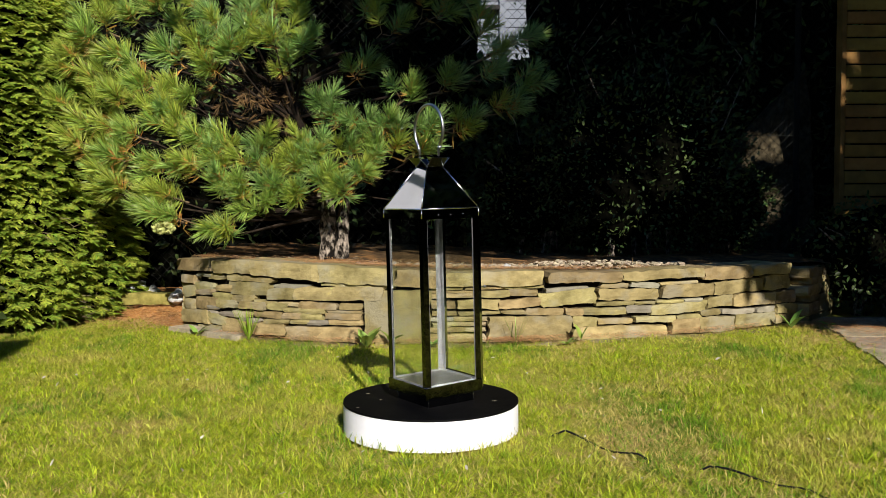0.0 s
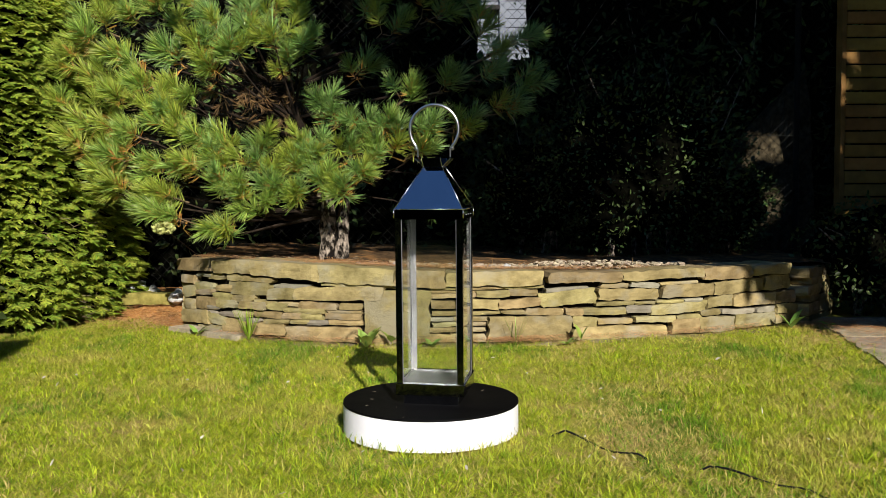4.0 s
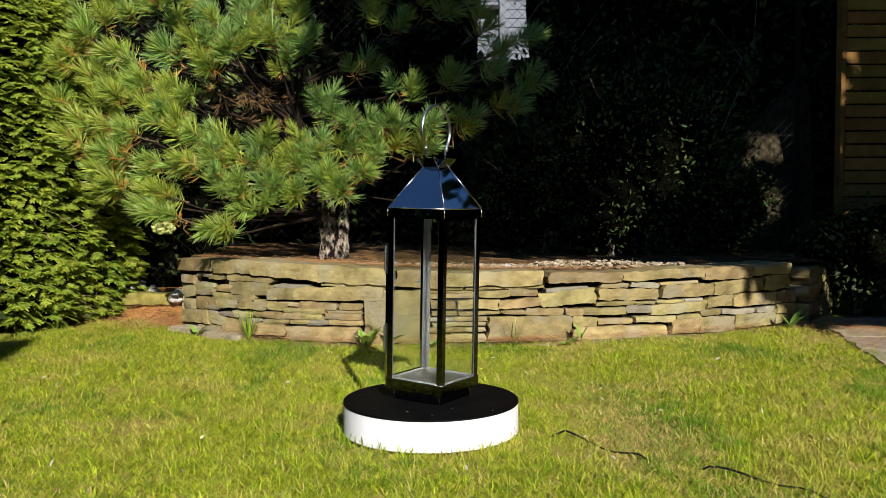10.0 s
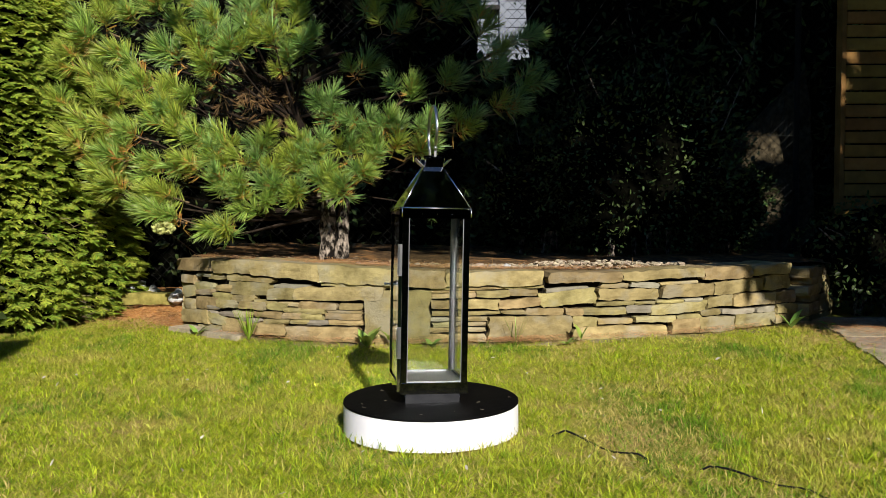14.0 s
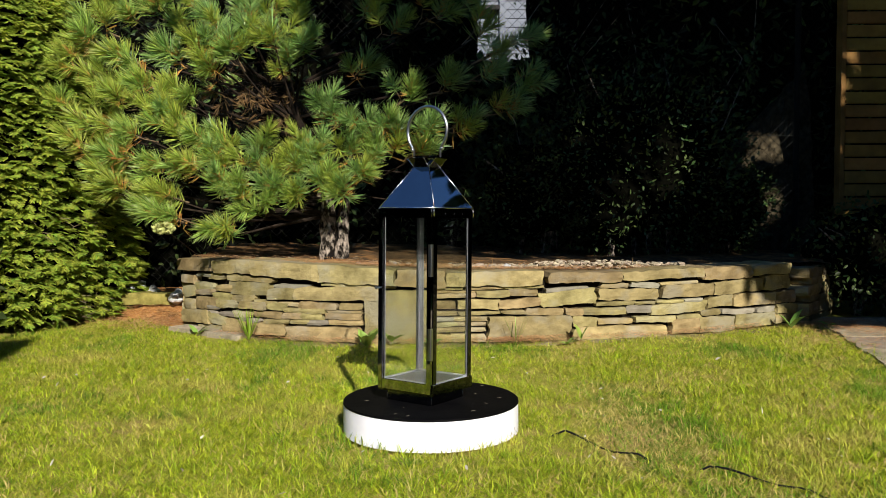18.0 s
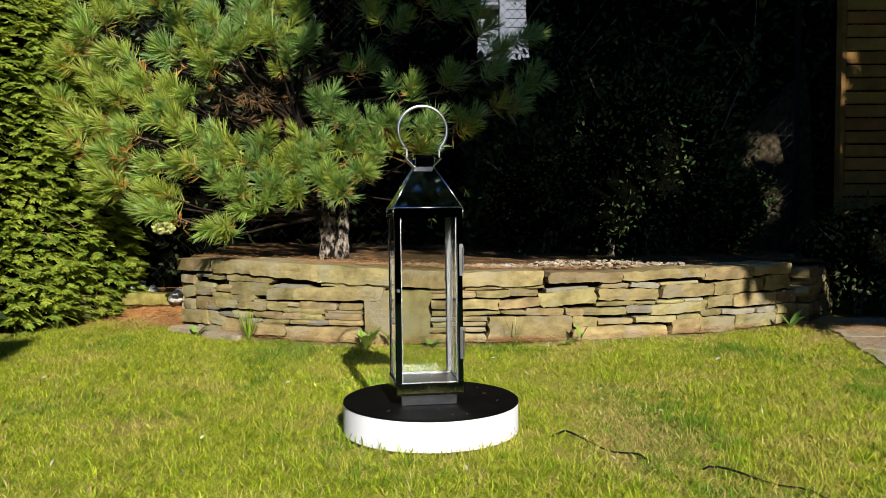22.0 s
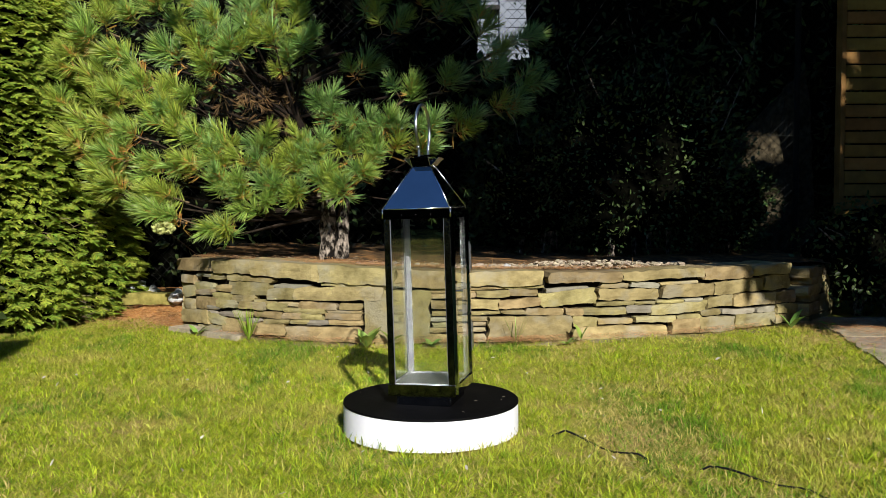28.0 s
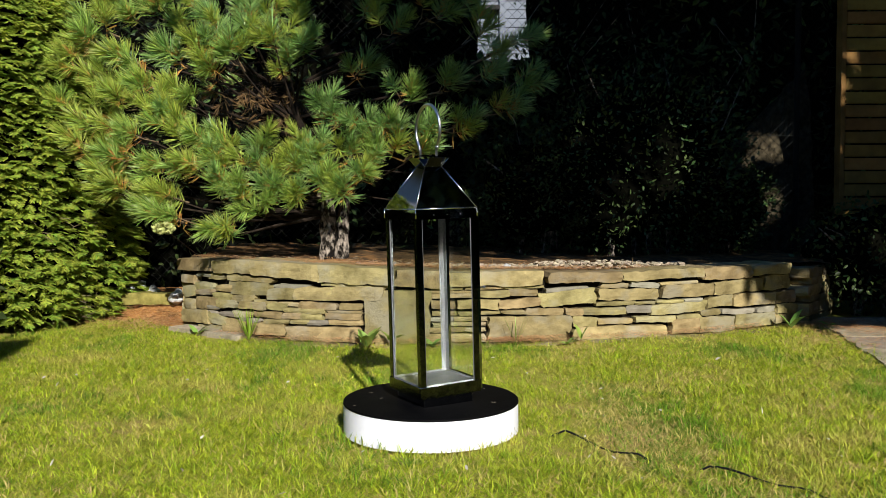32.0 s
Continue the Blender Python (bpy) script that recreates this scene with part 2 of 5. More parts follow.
def frustum(h0, z0, h1, z1, thick=0.0):
    """Four thin sloped sheets between two squares of half width h0 and h1."""
    bm = bmesh.new()
    S = ((-1, -1), (1, -1), (1, 1), (-1, 1))
    def ring(h, z):
        return [bm.verts.new((a * h, b * h, z)) for a, b in S]
    a, b = ring(h0, z0), ring(h1, z1)
    c, d = ring(h0 - thick, z0), ring(h1 - thick, z1)
    for i in range(4):
        j = (i + 1) % 4
        bm.faces.new((a[i], a[j], b[j], b[i]))
        bm.faces.new((c[j], c[i], d[i], d[j]))
        bm.faces.new((a[j], a[i], c[i], c[j]))
        bm.faces.new((b[i], b[j], d[j], d[i]))
    return bm


rng = np.random.default_rng(7)


def wall_y(x):
    """The front line of the stone wall in plan."""
    return 1.779 + 0.0195 * x + 0.1628 * x ** 2 - 0.0499 * x ** 3 + 0.0147 * x ** 4


def wall_turn(x):
    return math.atan(0.0195 + 0.3256 * x - 0.1497 * x ** 2 + 0.0588 * x ** 3)


def wall_top(x):
    return float(np.interp(x, (-1.6, -0.6, 0.3, 1.0, 2.1), (0.435, 0.425, 0.39, 0.378, 0.385)))


# ground
def ground():
    bm = bmesh.new()
    n = 90
    def warp(k):
        return 60 * math.copysign(abs(k) ** 3, k) * 0.95 + 3.0 * k
    V = [[bm.verts.new((warp(2 * i / n - 1), warp(2 * j / n - 1), 0.0)) for j in range(n + 1)] for i in range(n + 1)]
    for row in V:
        for v in row:
            v.co.z = 0.012 * noise.noise(v.co * 1.3) if abs(v.co.x) < 4 and abs(v.co.y) < 4 else 0
            v.co.z -= 0.012
    for i in range(n):
        for j in range(n):
            bm.faces.new((V[i][j], V[i + 1][j], V[i + 1][j + 1], V[i][j + 1]))
    tagged(part("ground", bm, M_LAWN), "sunlit lawn soil with short thatch", "ground", kind="structure")


def lawn_shape(P):
    """True where grass grows: before the wall, clear of the drum and of the beds."""
    x, y = P[:, 0], P[:, 1]
    ok = y < wall_y(x) - 0.03 - 0.03 * np.sin(x * 9)
    ok &= (x ** 2 + y ** 2) > 0.305 ** 2
    ok &= (y < 2.42) | (x < -1.6)
    ok &= ~((x > 1.95) & (y > 0.9) & (x > 2.22 + 0.22 * (y - 1.2) + 0.035 * np.sin(y * 17) * np.sin(y * 5.3) + 0.05 * (rng.random(len(x)) - 0.5)))
    ok &= (x + 3.25) ** 2 + (y - 2.9) ** 2 > 1.02 ** 2
    ok &= ~((x < -1.25) & (y > 2.20 + 0.04 * np.sin(x * 11) - 1.25 * (x + 1.48)))
    return ok


def grass():
    N = 460000
    y = -1.25 + 4.05 * rng.random(N) ** 1.08
    x = (rng.random(N) * 2 - 1) * (0.55 * (y + 2.92) + 0.25) + 0.04
    P = np.stack([x, y, np.full(N, -0.012)], 1)
    P = P[lawn_shape(P)]
    rise = np.exp(-((P[:, 0] + 1.95) / 0.30) ** 2 - ((P[:, 1] - 2.62) / 0.22) ** 2)
    P[:, 2] += 0.012 * rise
    n, edge = len(P), 230
    ring = rng.uniform(-3.0, -0.15, edge)
    k = 0.306 + 0.03 * rng.random(edge)
    P[:edge] = np.stack([np.cos(ring) * k, np.sin(ring) * k, np.full(edge, -0.012)], 1)
    def field(sx, sy, o):
        return np.array([noise.noise((p[0] * sx, p[1] * sy, o)) for p in P[:, :2]])
    patch, clump, rich, tuft = field(2.1, 2.1, 0.0), field(11, 8, 4.0), field(1.9, 1.6, 9.0), field(34, 26, 2.0)
    rich += 0.5 * np.exp(-((P[:, 0] - 0.84) ** 2 / 0.03 + (P[:, 1] + 0.15) ** 2 / 0.06)) + 0.35 * np.exp(-((P[:, 0] - 1.75) ** 2 / 0.05 + (P[:, 1] - 1.3) ** 2 / 0.12))
    ln = (0.017 + 0.024 * rng.random(n)) * (1 + 0.4 * patch) * (1 + 0.5 * clump + 0.45 * tuft) * np.where(rng.random(n) < 0.03, 1.5, 1.0)
    ln *= 1 + 0.6 * rise
    w = 0.0009 + 0.0012 * rng.random(n) ** 2
    az, lean = rng.random(n) * 6.283, 0.45 + 1.05 * rng.random(n) ** 0.8
    # blades of one clump lean the same way
    az = np.where(rng.random(n) < 0.6, 6.283 * (tuft + 0.6 * clump) * 1.6 + rng.normal(0, 0.7, n), az)
    ln[:edge], lean[:edge] = rng.uniform(0.030, 0.062, edge), rng.uniform(0.05, 0.55, edge)
    d = np.stack([np.cos(az) * np.sin(lean), np.sin(az) * np.sin(lean), np.cos(lean)], 1)
    side = np.stack([-np.sin(az + 0.8 * rng.normal(size=n)), np.cos(az), np.zeros(n)], 1) * w[:, None]
    mid = P + d * (ln * 0.55)[:, None]
    d2 = d + np.stack([np.cos(az), np.sin(az), np.full(n, -0.55)], 1) * (0.8 * rng.random(n))[:, None]
    tip = mid + d2 * (ln * 0.5)[:, None]
    V = np.stack([P - side, P + side, mid - side * 0.8, mid + side * 0.8, tip], 1)
    F = np.array([[0, 1, 3], [0, 3, 2], [2, 3, 4]])
    straw = np.clip(-patch - 0.06, 0, 1) * 0.9 + np.clip(-clump - 0.12, 0, 1) * 0.8 + np.clip(-tuft - 0.2, 0, 1) * 0.5
    east = np.clip((P[:, 0] + 0.5) / 0.9, 0.0, 1.0)        # the worn side of the lawn
    dry = rng.random(n) < 0.11 + straw * (0.3 + 0.75 * east)
    dry &= rise < 0.25
    thin = (straw * (0.2 + east) > 0.16) & (rng.random(n) < 0.22)        # bare thatch shows here
    dry[:edge] = thin[:edge] = False
    lush = ~dry & (rich + 0.6 * clump + rng.normal(0, 0.16, n) > 0.46 - 0.10 * east)
    for sel, m, nm, lab in ((lush, M_LUSH, "lush_grass", "darker green patches of thick grass"), (~dry & ~lush, M_GRASS, "grass", "short yellow-green lawn grass in sunlight"), (dry, M_DRY, "dry_grass", "pale dry straw blades among the lawn")):
        sel = sel & ~thin
        k = int(sel.sum())
        f = (F[None] + (np.arange(k) * 5)[:, None, None]).reshape(-1, 3)
        tagged(part(nm, tri_mesh(nm, V[sel].reshape(-1, 3), f, m)), lab, "grass", kind="stuff")


# stone wall
def stone_mesh(w, h, d, seed, m, relief=1.0):
    """A flat quarry stone: ragged outline, cleft front, worn arrises."""
    bm = bmesh.new()
    nx = max(3, min(12, int(w / 0.035)))
    nz = max(2, min(6, int(h / 0.02)))
    o = Vector((seed * 3.7, seed * 1.3, seed * 0.7))
    q = random.Random(seed)
    flat = min(1.0, 0.05 / h)
    skew = [q.uniform(-0.10, 0.10) * flat, q.uniform(-0.20, 0.20) * flat, q.uniform(-0.6, 0.6) * flat]
    rag = min(0.011, h * 0.20)

    def spot(i, k, back):
        cx, cz = i / nx - 0.5, k / nz - 0.5
        ex, ez = i in (0, nx), k in (0, nz)
        x, z = cx * w, cz * h
        z += h * (skew[0] * cx + skew[1] * (cz + 0.5) * cx)
        x += h * 0.5 * skew[2] * cz
        n1 = noise.noise_vector(Vector((x, 0, z)) * 11 + o)
        n2 = noise.noise_vector(Vector((x, 0, z)) * 45 + o)
        if ez:
            z += (n1.z * 0.6 + q.uniform(-0.38, 0.38)) * rag
        if ex:
            x += n1.x * 0.014 + q.uniform(-0.008, 0.008)
        y = -d / 2
        if not back:
            y += (n1.y * 0.007 + q.uniform(-0.0022, 0.0022)) * relief + (0.0025 if ex or ez else 0.0) + (0.003 if ex and ez else 0.0)
            if ex and ez:
                x -= math.copysign(0.0015, cx)
                z -= math.copysign(min(0.0015, h * 0.05), cz)
        else:
            y = d / 2
        return bm.verts.new((x, y, z))

    F = [[spot(i, k, False) for k in range(nz + 1)] for i in range(nx + 1)]
    ring = [(i, 0) for i in range(nx)] + [(nx, k) for k in range(nz)] + [(i, nz) for i in range(nx, 0, -1)] + [(0, k) for k in range(nz, 0, -1)]
    for i in range(nx):
        for k in range(nz):
            bm.faces.new((F[i][k], F[i + 1][k], F[i + 1][k + 1], F[i][k + 1]))
    B = [spot(i, k, True) for i, k in ring]
    n = len(ring)
    for a in range(n):
        b = (a + 1) % n
        bm.faces.new((F[ring[b][0]][ring[b][1]], F[ring[a][0]][ring[a][1]], B[a], B[b]))
    bm.faces.new(B[::-1])
    bmesh.ops.recalc_face_normals(bm, faces=bm.faces)
    return bm_mesh("stone", bm, m)


COPING = ((-1.49, 0.40, 0.404, 0.070, 1.5), (-1.20, 0.33, 0.406, 0.074, -0.5), (-0.86, 0.452, 0.398, 0.084, -2.6), (-0.44, 0.429, 0.375, 0.094, -2.1), (-0.08, 0.274, 0.359, 0.092, -1.9),
          (0.33, 0.540, 0.354, 0.075, -0.2), (0.85, 0.427, 0.352, 0.056, -0.8), (1.32, 0.541, 0.355, 0.051, 1.2), (1.75, 0.361, 0.350, 0.069, 0.7), (2.07, 0.341, 0.356, 0.058, 0.1))
UPPER_LEFT = ((-1.43, 0.152, 0.344, 0.019, 2.4), (-1.25, 0.287, 0.345, 0.039, 0.3), (-1.55, 0.166, 0.313, 0.048, 1.6), (-1.03, 0.219, 0.339, 0.026, -2.1),
              (-1.36, 0.319, 0.279, 0.043, 0.6), (-1.10, 0.299, 0.284, 0.073, 1.4), (-1.55, 0.160, 0.235, 0.069, 3.5), (-1.42, 0.170, 0.239, 0.030, 3.2),
              (-1.29, 0.171, 0.225, 0.036, 0.8), (-1.14, 0.180, 0.224, 0.043, 3.2), (-0.88, 0.183, 0.265, 0.060, -0.4), (-0.82, 0.232, 0.306, 0.022, -0.7),
              (-0.54, 0.524, 0.273, 0.070, 0.6), (-0.92, 0.300, 0.209, 0.024, -0.9), (-0.59, 0.383, 0.205, 0.041, -0.6), (-0.52, 0.250, 0.321, 0.016, -1.4), (-0.31, 0.177, 0.312, 0.009, -1.8))
LOWER_LEFT = ((-1.56, 0.153, 0.157, 0.061, 3.4), (-1.40, 0.246, 0.175, 0.070, 2.7), (-1.09, 0.495, 0.186, 0.043, 0.9), (-1.35, 0.126, 0.153, 0.019, 1.9),
              (-1.28, 0.281, 0.123, 0.029, 1.8), (-1.50, 0.311, 0.082, 0.078, 2.6), (-1.32, 0.176, 0.083, 0.058, -4.2), (-0.98, 0.456, 0.136, 0.034, 2.1),
              (-0.59, 0.363, 0.144, 0.037, 0.7), (-0.94, 0.461, 0.103, 0.025, 1.7), (-0.57, 0.321, 0.108, 0.027, 1.2), (-1.20, 0.219, 0.055, 0.076, 0.5),
              (-1.38, 0.234, 0.021, 0.043, 2.4), (-0.98, 0.264, 0.054, 0.067, 0.3), (-0.64, 0.454, 0.041, 0.077, 0.4), (-0.74, 0.262, 0.172, 0.024, 0.2),
              (-0.51, 0.203, 0.169, 0.014, 0.6))
MIDDLE = ((-0.215, 0.37, 0.145, 0.295, 1.2), (0.29, 0.640, 0.303, 0.014, 0.4), (0.10, 0.244, 0.284, 0.013, -0.6), (0.10, 0.250, 0.261, 0.023, 0.4), (0.32, 0.174, 0.271, 0.036, -0.5),
          (0.49, 0.171, 0.274, 0.035, -2.3), (0.28, 0.605, 0.213, 0.050, 0.2), (0.24, 0.524, 0.165, 0.022, 0.1), (0.13, 0.310, 0.134, 0.022, 0.4),
          (0.13, 0.310, 0.105, 0.024, 0.6), (0.12, 0.326, 0.074, 0.024, 0.0), (0.12, 0.326, 0.030, 0.050, -0.3), (0.53, 0.475, 0.068, 0.140, -0.9),
          (0.80, 0.591, 0.158, 0.037, -1.4), (0.75, 0.328, 0.237, 0.082, 2.6), (0.75, 0.264, 0.285, 0.021, 3.0))
RIGHT_SIDE = ((1.12, 0.365, 0.299, 0.029, -1.3), (1.11, 0.375, 0.246, 0.060, -1.2), (1.03, 0.239, 0.196, 0.021, -0.1), (0.85, 0.146, 0.098, 0.055, -0.8),
              (1.25, 0.666, 0.096, 0.035, -0.2), (1.07, 0.565, 0.031, 0.070, -0.8), (0.85, 0.150, 0.027, 0.061, -2.3), (1.36, 0.445, 0.195, 0.018, -0.1), (1.19, 0.196, 0.158, 0.041, -0.9))
RIGHT_END = ((1.43, 0.369, 0.155, 0.063, 2.0), (1.49, 0.339, 0.253, 0.072, 0.7), (1.43, 0.252, 0.300, 0.015, 1.3), (1.84, 0.386, 0.262, 0.077, 1.1),
             (1.71, 0.184, 0.178, 0.066, 1.8), (1.95, 0.337, 0.178, 0.071, -0.7), (1.84, 0.565, 0.112, 0.034, -1.0), (1.47, 0.189, 0.046, 0.080, -0.1),
             (1.68, 0.250, 0.045, 0.087, -0.8), (1.96, 0.328, 0.049, 0.080, -0.9), (2.13, 0.236, 0.271, 0.088, 1.2), (2.19, 0.191, 0.177, 0.071, -0.5),
             (2.21, 0.205, 0.102, 0.054, -1.1), (2.21, 0.228, 0.041, 0.054, -1.8))


def broken(course):
    """Long thin stones of a course lie in two or three lengths."""
    q = random.Random(len(course))
    for x, w, z, h, tilt in course:
        cuts = 1
        if course is not COPING and w > 0.27 and h < 0.052:
            cuts = 3 if w > 0.44 else 2
        edges = [0.0] + sorted((i + q.uniform(-0.3, 0.3)) / cuts for i in range(1, cuts)) + [1.0]
        for a, b in zip(edges, edges[1:]):
            mid = ((a + b) / 2 - 0.5) * w
            slim = 1.0 if cuts == 1 else q.uniform(0.80, 1.0)
            yield x + mid, w * (b - a) - 0.003, z + mid * math.tan(radians(tilt)) - h * (1 - slim) / 2, h * slim, tilt + (q.uniform(-1.4, 1.4) if cuts > 1 else 0.0)


def stone_wall():
    wall = tagged(new("retaining_wall"), "low dry-laid wall of flat tan slate stones", "stone wall", kind="structure")
    k = 0
    for course in (COPING, UPPER_LEFT, LOWER_LEFT, MIDDLE, RIGHT_SIDE, RIGHT_END):
        for x, w, z, h, tilt in broken(course):
            k += 1
            d = 0.30 if course is COPING else 0.20
            proud = 0.012 if course is COPING else rng.uniform(-0.010, 0.006)
            if h < 0.03:
                proud -= 0.003
            grey = rng.random() < (0.3 if h < 0.03 else 0.04)
            turn = wall_turn(x)
            at = Matrix.Translation((x - math.sin(turn) * (d / 2 - proud), wall_y(x) + math.cos(turn) * (d / 2 - proud), z)) @ pose(0, 0, 0, 0, -tilt, math.degrees(turn))
            part("stone", stone_mesh(w + 0.003, h + 0.003, d, k, M_GREY if grey and course is not COPING else M_STONE), None, wall, at=at)
    # the ends turn back into the bed
    for side, x0, y0, yaw in ((-1, -1.60, 2.52, 98), (1, 2.32, 2.50, 52)):
        z, n = 0.0, 0
        top = 0.43 if side < 0 else 0.35
        while z < top - 0.03:
            h = min(rng.uniform(0.04, 0.09), top - z)
            for c in range(2):
                k += 1
                w = rng.uniform(0.22, 0.32)
                off = 0.15 + c * 0.27 + rng.uniform(-0.03, 0.03)
                a = radians(yaw)
                part("stone", stone_mesh(w, h - 0.004, 0.2, k, M_STONE), None, wall,
                     at=Matrix.Translation((x0 + math.cos(a) * off + (0.08 if side < 0 else -0.05), y0 + math.sin(a) * off, z + h / 2)) @ pose(0, 0, 0, 0, rng.uniform(-2, 2), yaw))
            z += h
    # near-black sheet behind the joints; shade of the open gaps is in its colour
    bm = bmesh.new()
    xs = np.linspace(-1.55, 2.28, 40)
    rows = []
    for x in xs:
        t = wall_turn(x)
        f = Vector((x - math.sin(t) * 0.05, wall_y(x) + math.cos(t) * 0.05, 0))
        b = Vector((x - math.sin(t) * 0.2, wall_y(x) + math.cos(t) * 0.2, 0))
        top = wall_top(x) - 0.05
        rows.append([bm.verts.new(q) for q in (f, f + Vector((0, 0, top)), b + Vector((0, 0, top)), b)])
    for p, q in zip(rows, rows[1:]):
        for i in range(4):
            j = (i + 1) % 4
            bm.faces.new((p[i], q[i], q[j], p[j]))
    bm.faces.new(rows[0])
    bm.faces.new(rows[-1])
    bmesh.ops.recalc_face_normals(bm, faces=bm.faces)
    part("packing", bm, M_GAP, wall, "near-black packing, shade of the open joints put into its colour")
    # flat slabs bedded along the foot
    for i in range(15):
        x = -1.45 + i * 0.24 + rng.uniform(-0.04, 0.04)
        t = wall_turn(x)
        part("footing_slab", stone_mesh(0.26, 0.03, 0.16, 300 + i, M_STONE), None, wall,
             at=Matrix.Translation((x + math.sin(t) * 0.035, wall_y(x) - math.cos(t) * 0.02, -0.022)) @ pose(0, 0, 0, 0, 0, math.degrees(t) + rng.uniform(-4, 4)))


def bed():
    """The raised bed behind the wall."""
    bm = bmesh.new()
    nx, ny = 60, 24
    V = []
    for i in range(nx + 1):
        x = -1.62 + 4.2 * i / nx
        row = []
        y0 = float(wall_y(min(x, 2.25))) + 0.20
        for j in range(ny + 1):
            y = y0 + (4.6 - y0) * (j / ny) ** 1.3
            z = wall_top(min(x, 2.1)) - 0.012 + 0.02 * min(1, (y - y0) * 2) + 0.025 * noise.noise((x * 4, y * 4, 0)) + 0.012 * noise.noise((x * 15, y * 15, 3))
            row.append(bm.verts.new((x, y, z)))
        V.append(row)
    for i in range(nx):
        for j in range(ny):
            bm.faces.new((V[i][j], V[i + 1][j], V[i + 1][j + 1], V[i][j + 1]))
    # down to the ground at the back and sides
    rim = [V[i][ny] for i in range(nx + 1)]
    low = [bm.verts.new((v.co.x, v.co.y, -0.05)) for v in rim]
    for a, b, c, d in zip(rim, rim[1:], low[1:], low):
        bm.faces.new((a, b, c, d))
    tagged(part("planting_bed", bm, M_SOIL, smooth=True), "brown soil bed strewn with pine needles", "soil", kind="structure")


stone_wall()
bed()
ground()


# turntable and lantern
DISC_R, DISC_Z = 0.30, 0.1035
TURN_RATE, TURN_START = 11.0709, -144.66


def turntable():
    t = tagged(new("display_turntable"), "white round display turntable with a black top, on grass", "turntable")
    bm = bmesh.new()
    bmesh.ops.create_cone(bm, cap_ends=True, segments=128, radius1=DISC_R + 0.001, radius2=DISC_R, depth=DISC_Z - 0.006)
    bmesh.ops.translate(bm, verts=bm.verts[:], vec=(0, 0, (DISC_Z - 0.006) / 2))
    ob = part("drum", bm, M_WHITE, t, "plain white drum wall")
    for p in ob.data.polygons:
        p.use_smooth = abs(p.normal.z) < 0.5
    for e in ob.data.edges:
        a, b = (ob.data.vertices[i].co.z for i in e.vertices)
        e.use_edge_sharp = abs(a - b) < 0.001
    bm = bmesh.new()
    r = bmesh.ops.create_cone(bm, cap_ends=True, segments=128, radius1=DISC_R + 0.0015, radius2=DISC_R, depth=0.006)
    bmesh.ops.translate(bm, verts=bm.verts[:], vec=(0, 0, DISC_Z - 0.003))
    part("top_disc", bm, M_BLACK, t, "scuffed black top")
    # pale scuffs on the top
    for i in range(9):
        a, rad = rng.uniform(0, 6.28), rng.uniform(0.14, 0.28)
        bm = bmesh.new()
        pts = [bm.verts.new((math.cos(k) * rng.uniform(0.003, 0.008), math.sin(k) * rng.uniform(0.0006, 0.0016), 0)) for k in np.linspace(0, 6.28, 9)[:-1]]
        f = bm.faces.new(pts)
        ex = bmesh.ops.extrude_face_region(bm, geom=[f])
        bmesh.ops.translate(bm, verts=[v for v in ex["geom"] if isinstance(v, bmesh.types.BMVert)], vec=(0, 0, 0.0012))
        part("scuff", bm, M_GREY, t, at=pose(math.cos(a) * rad, math.sin(a) * rad, DISC_Z - 0.0004, 0, 0, rng.uniform(0, 180)))
    return t


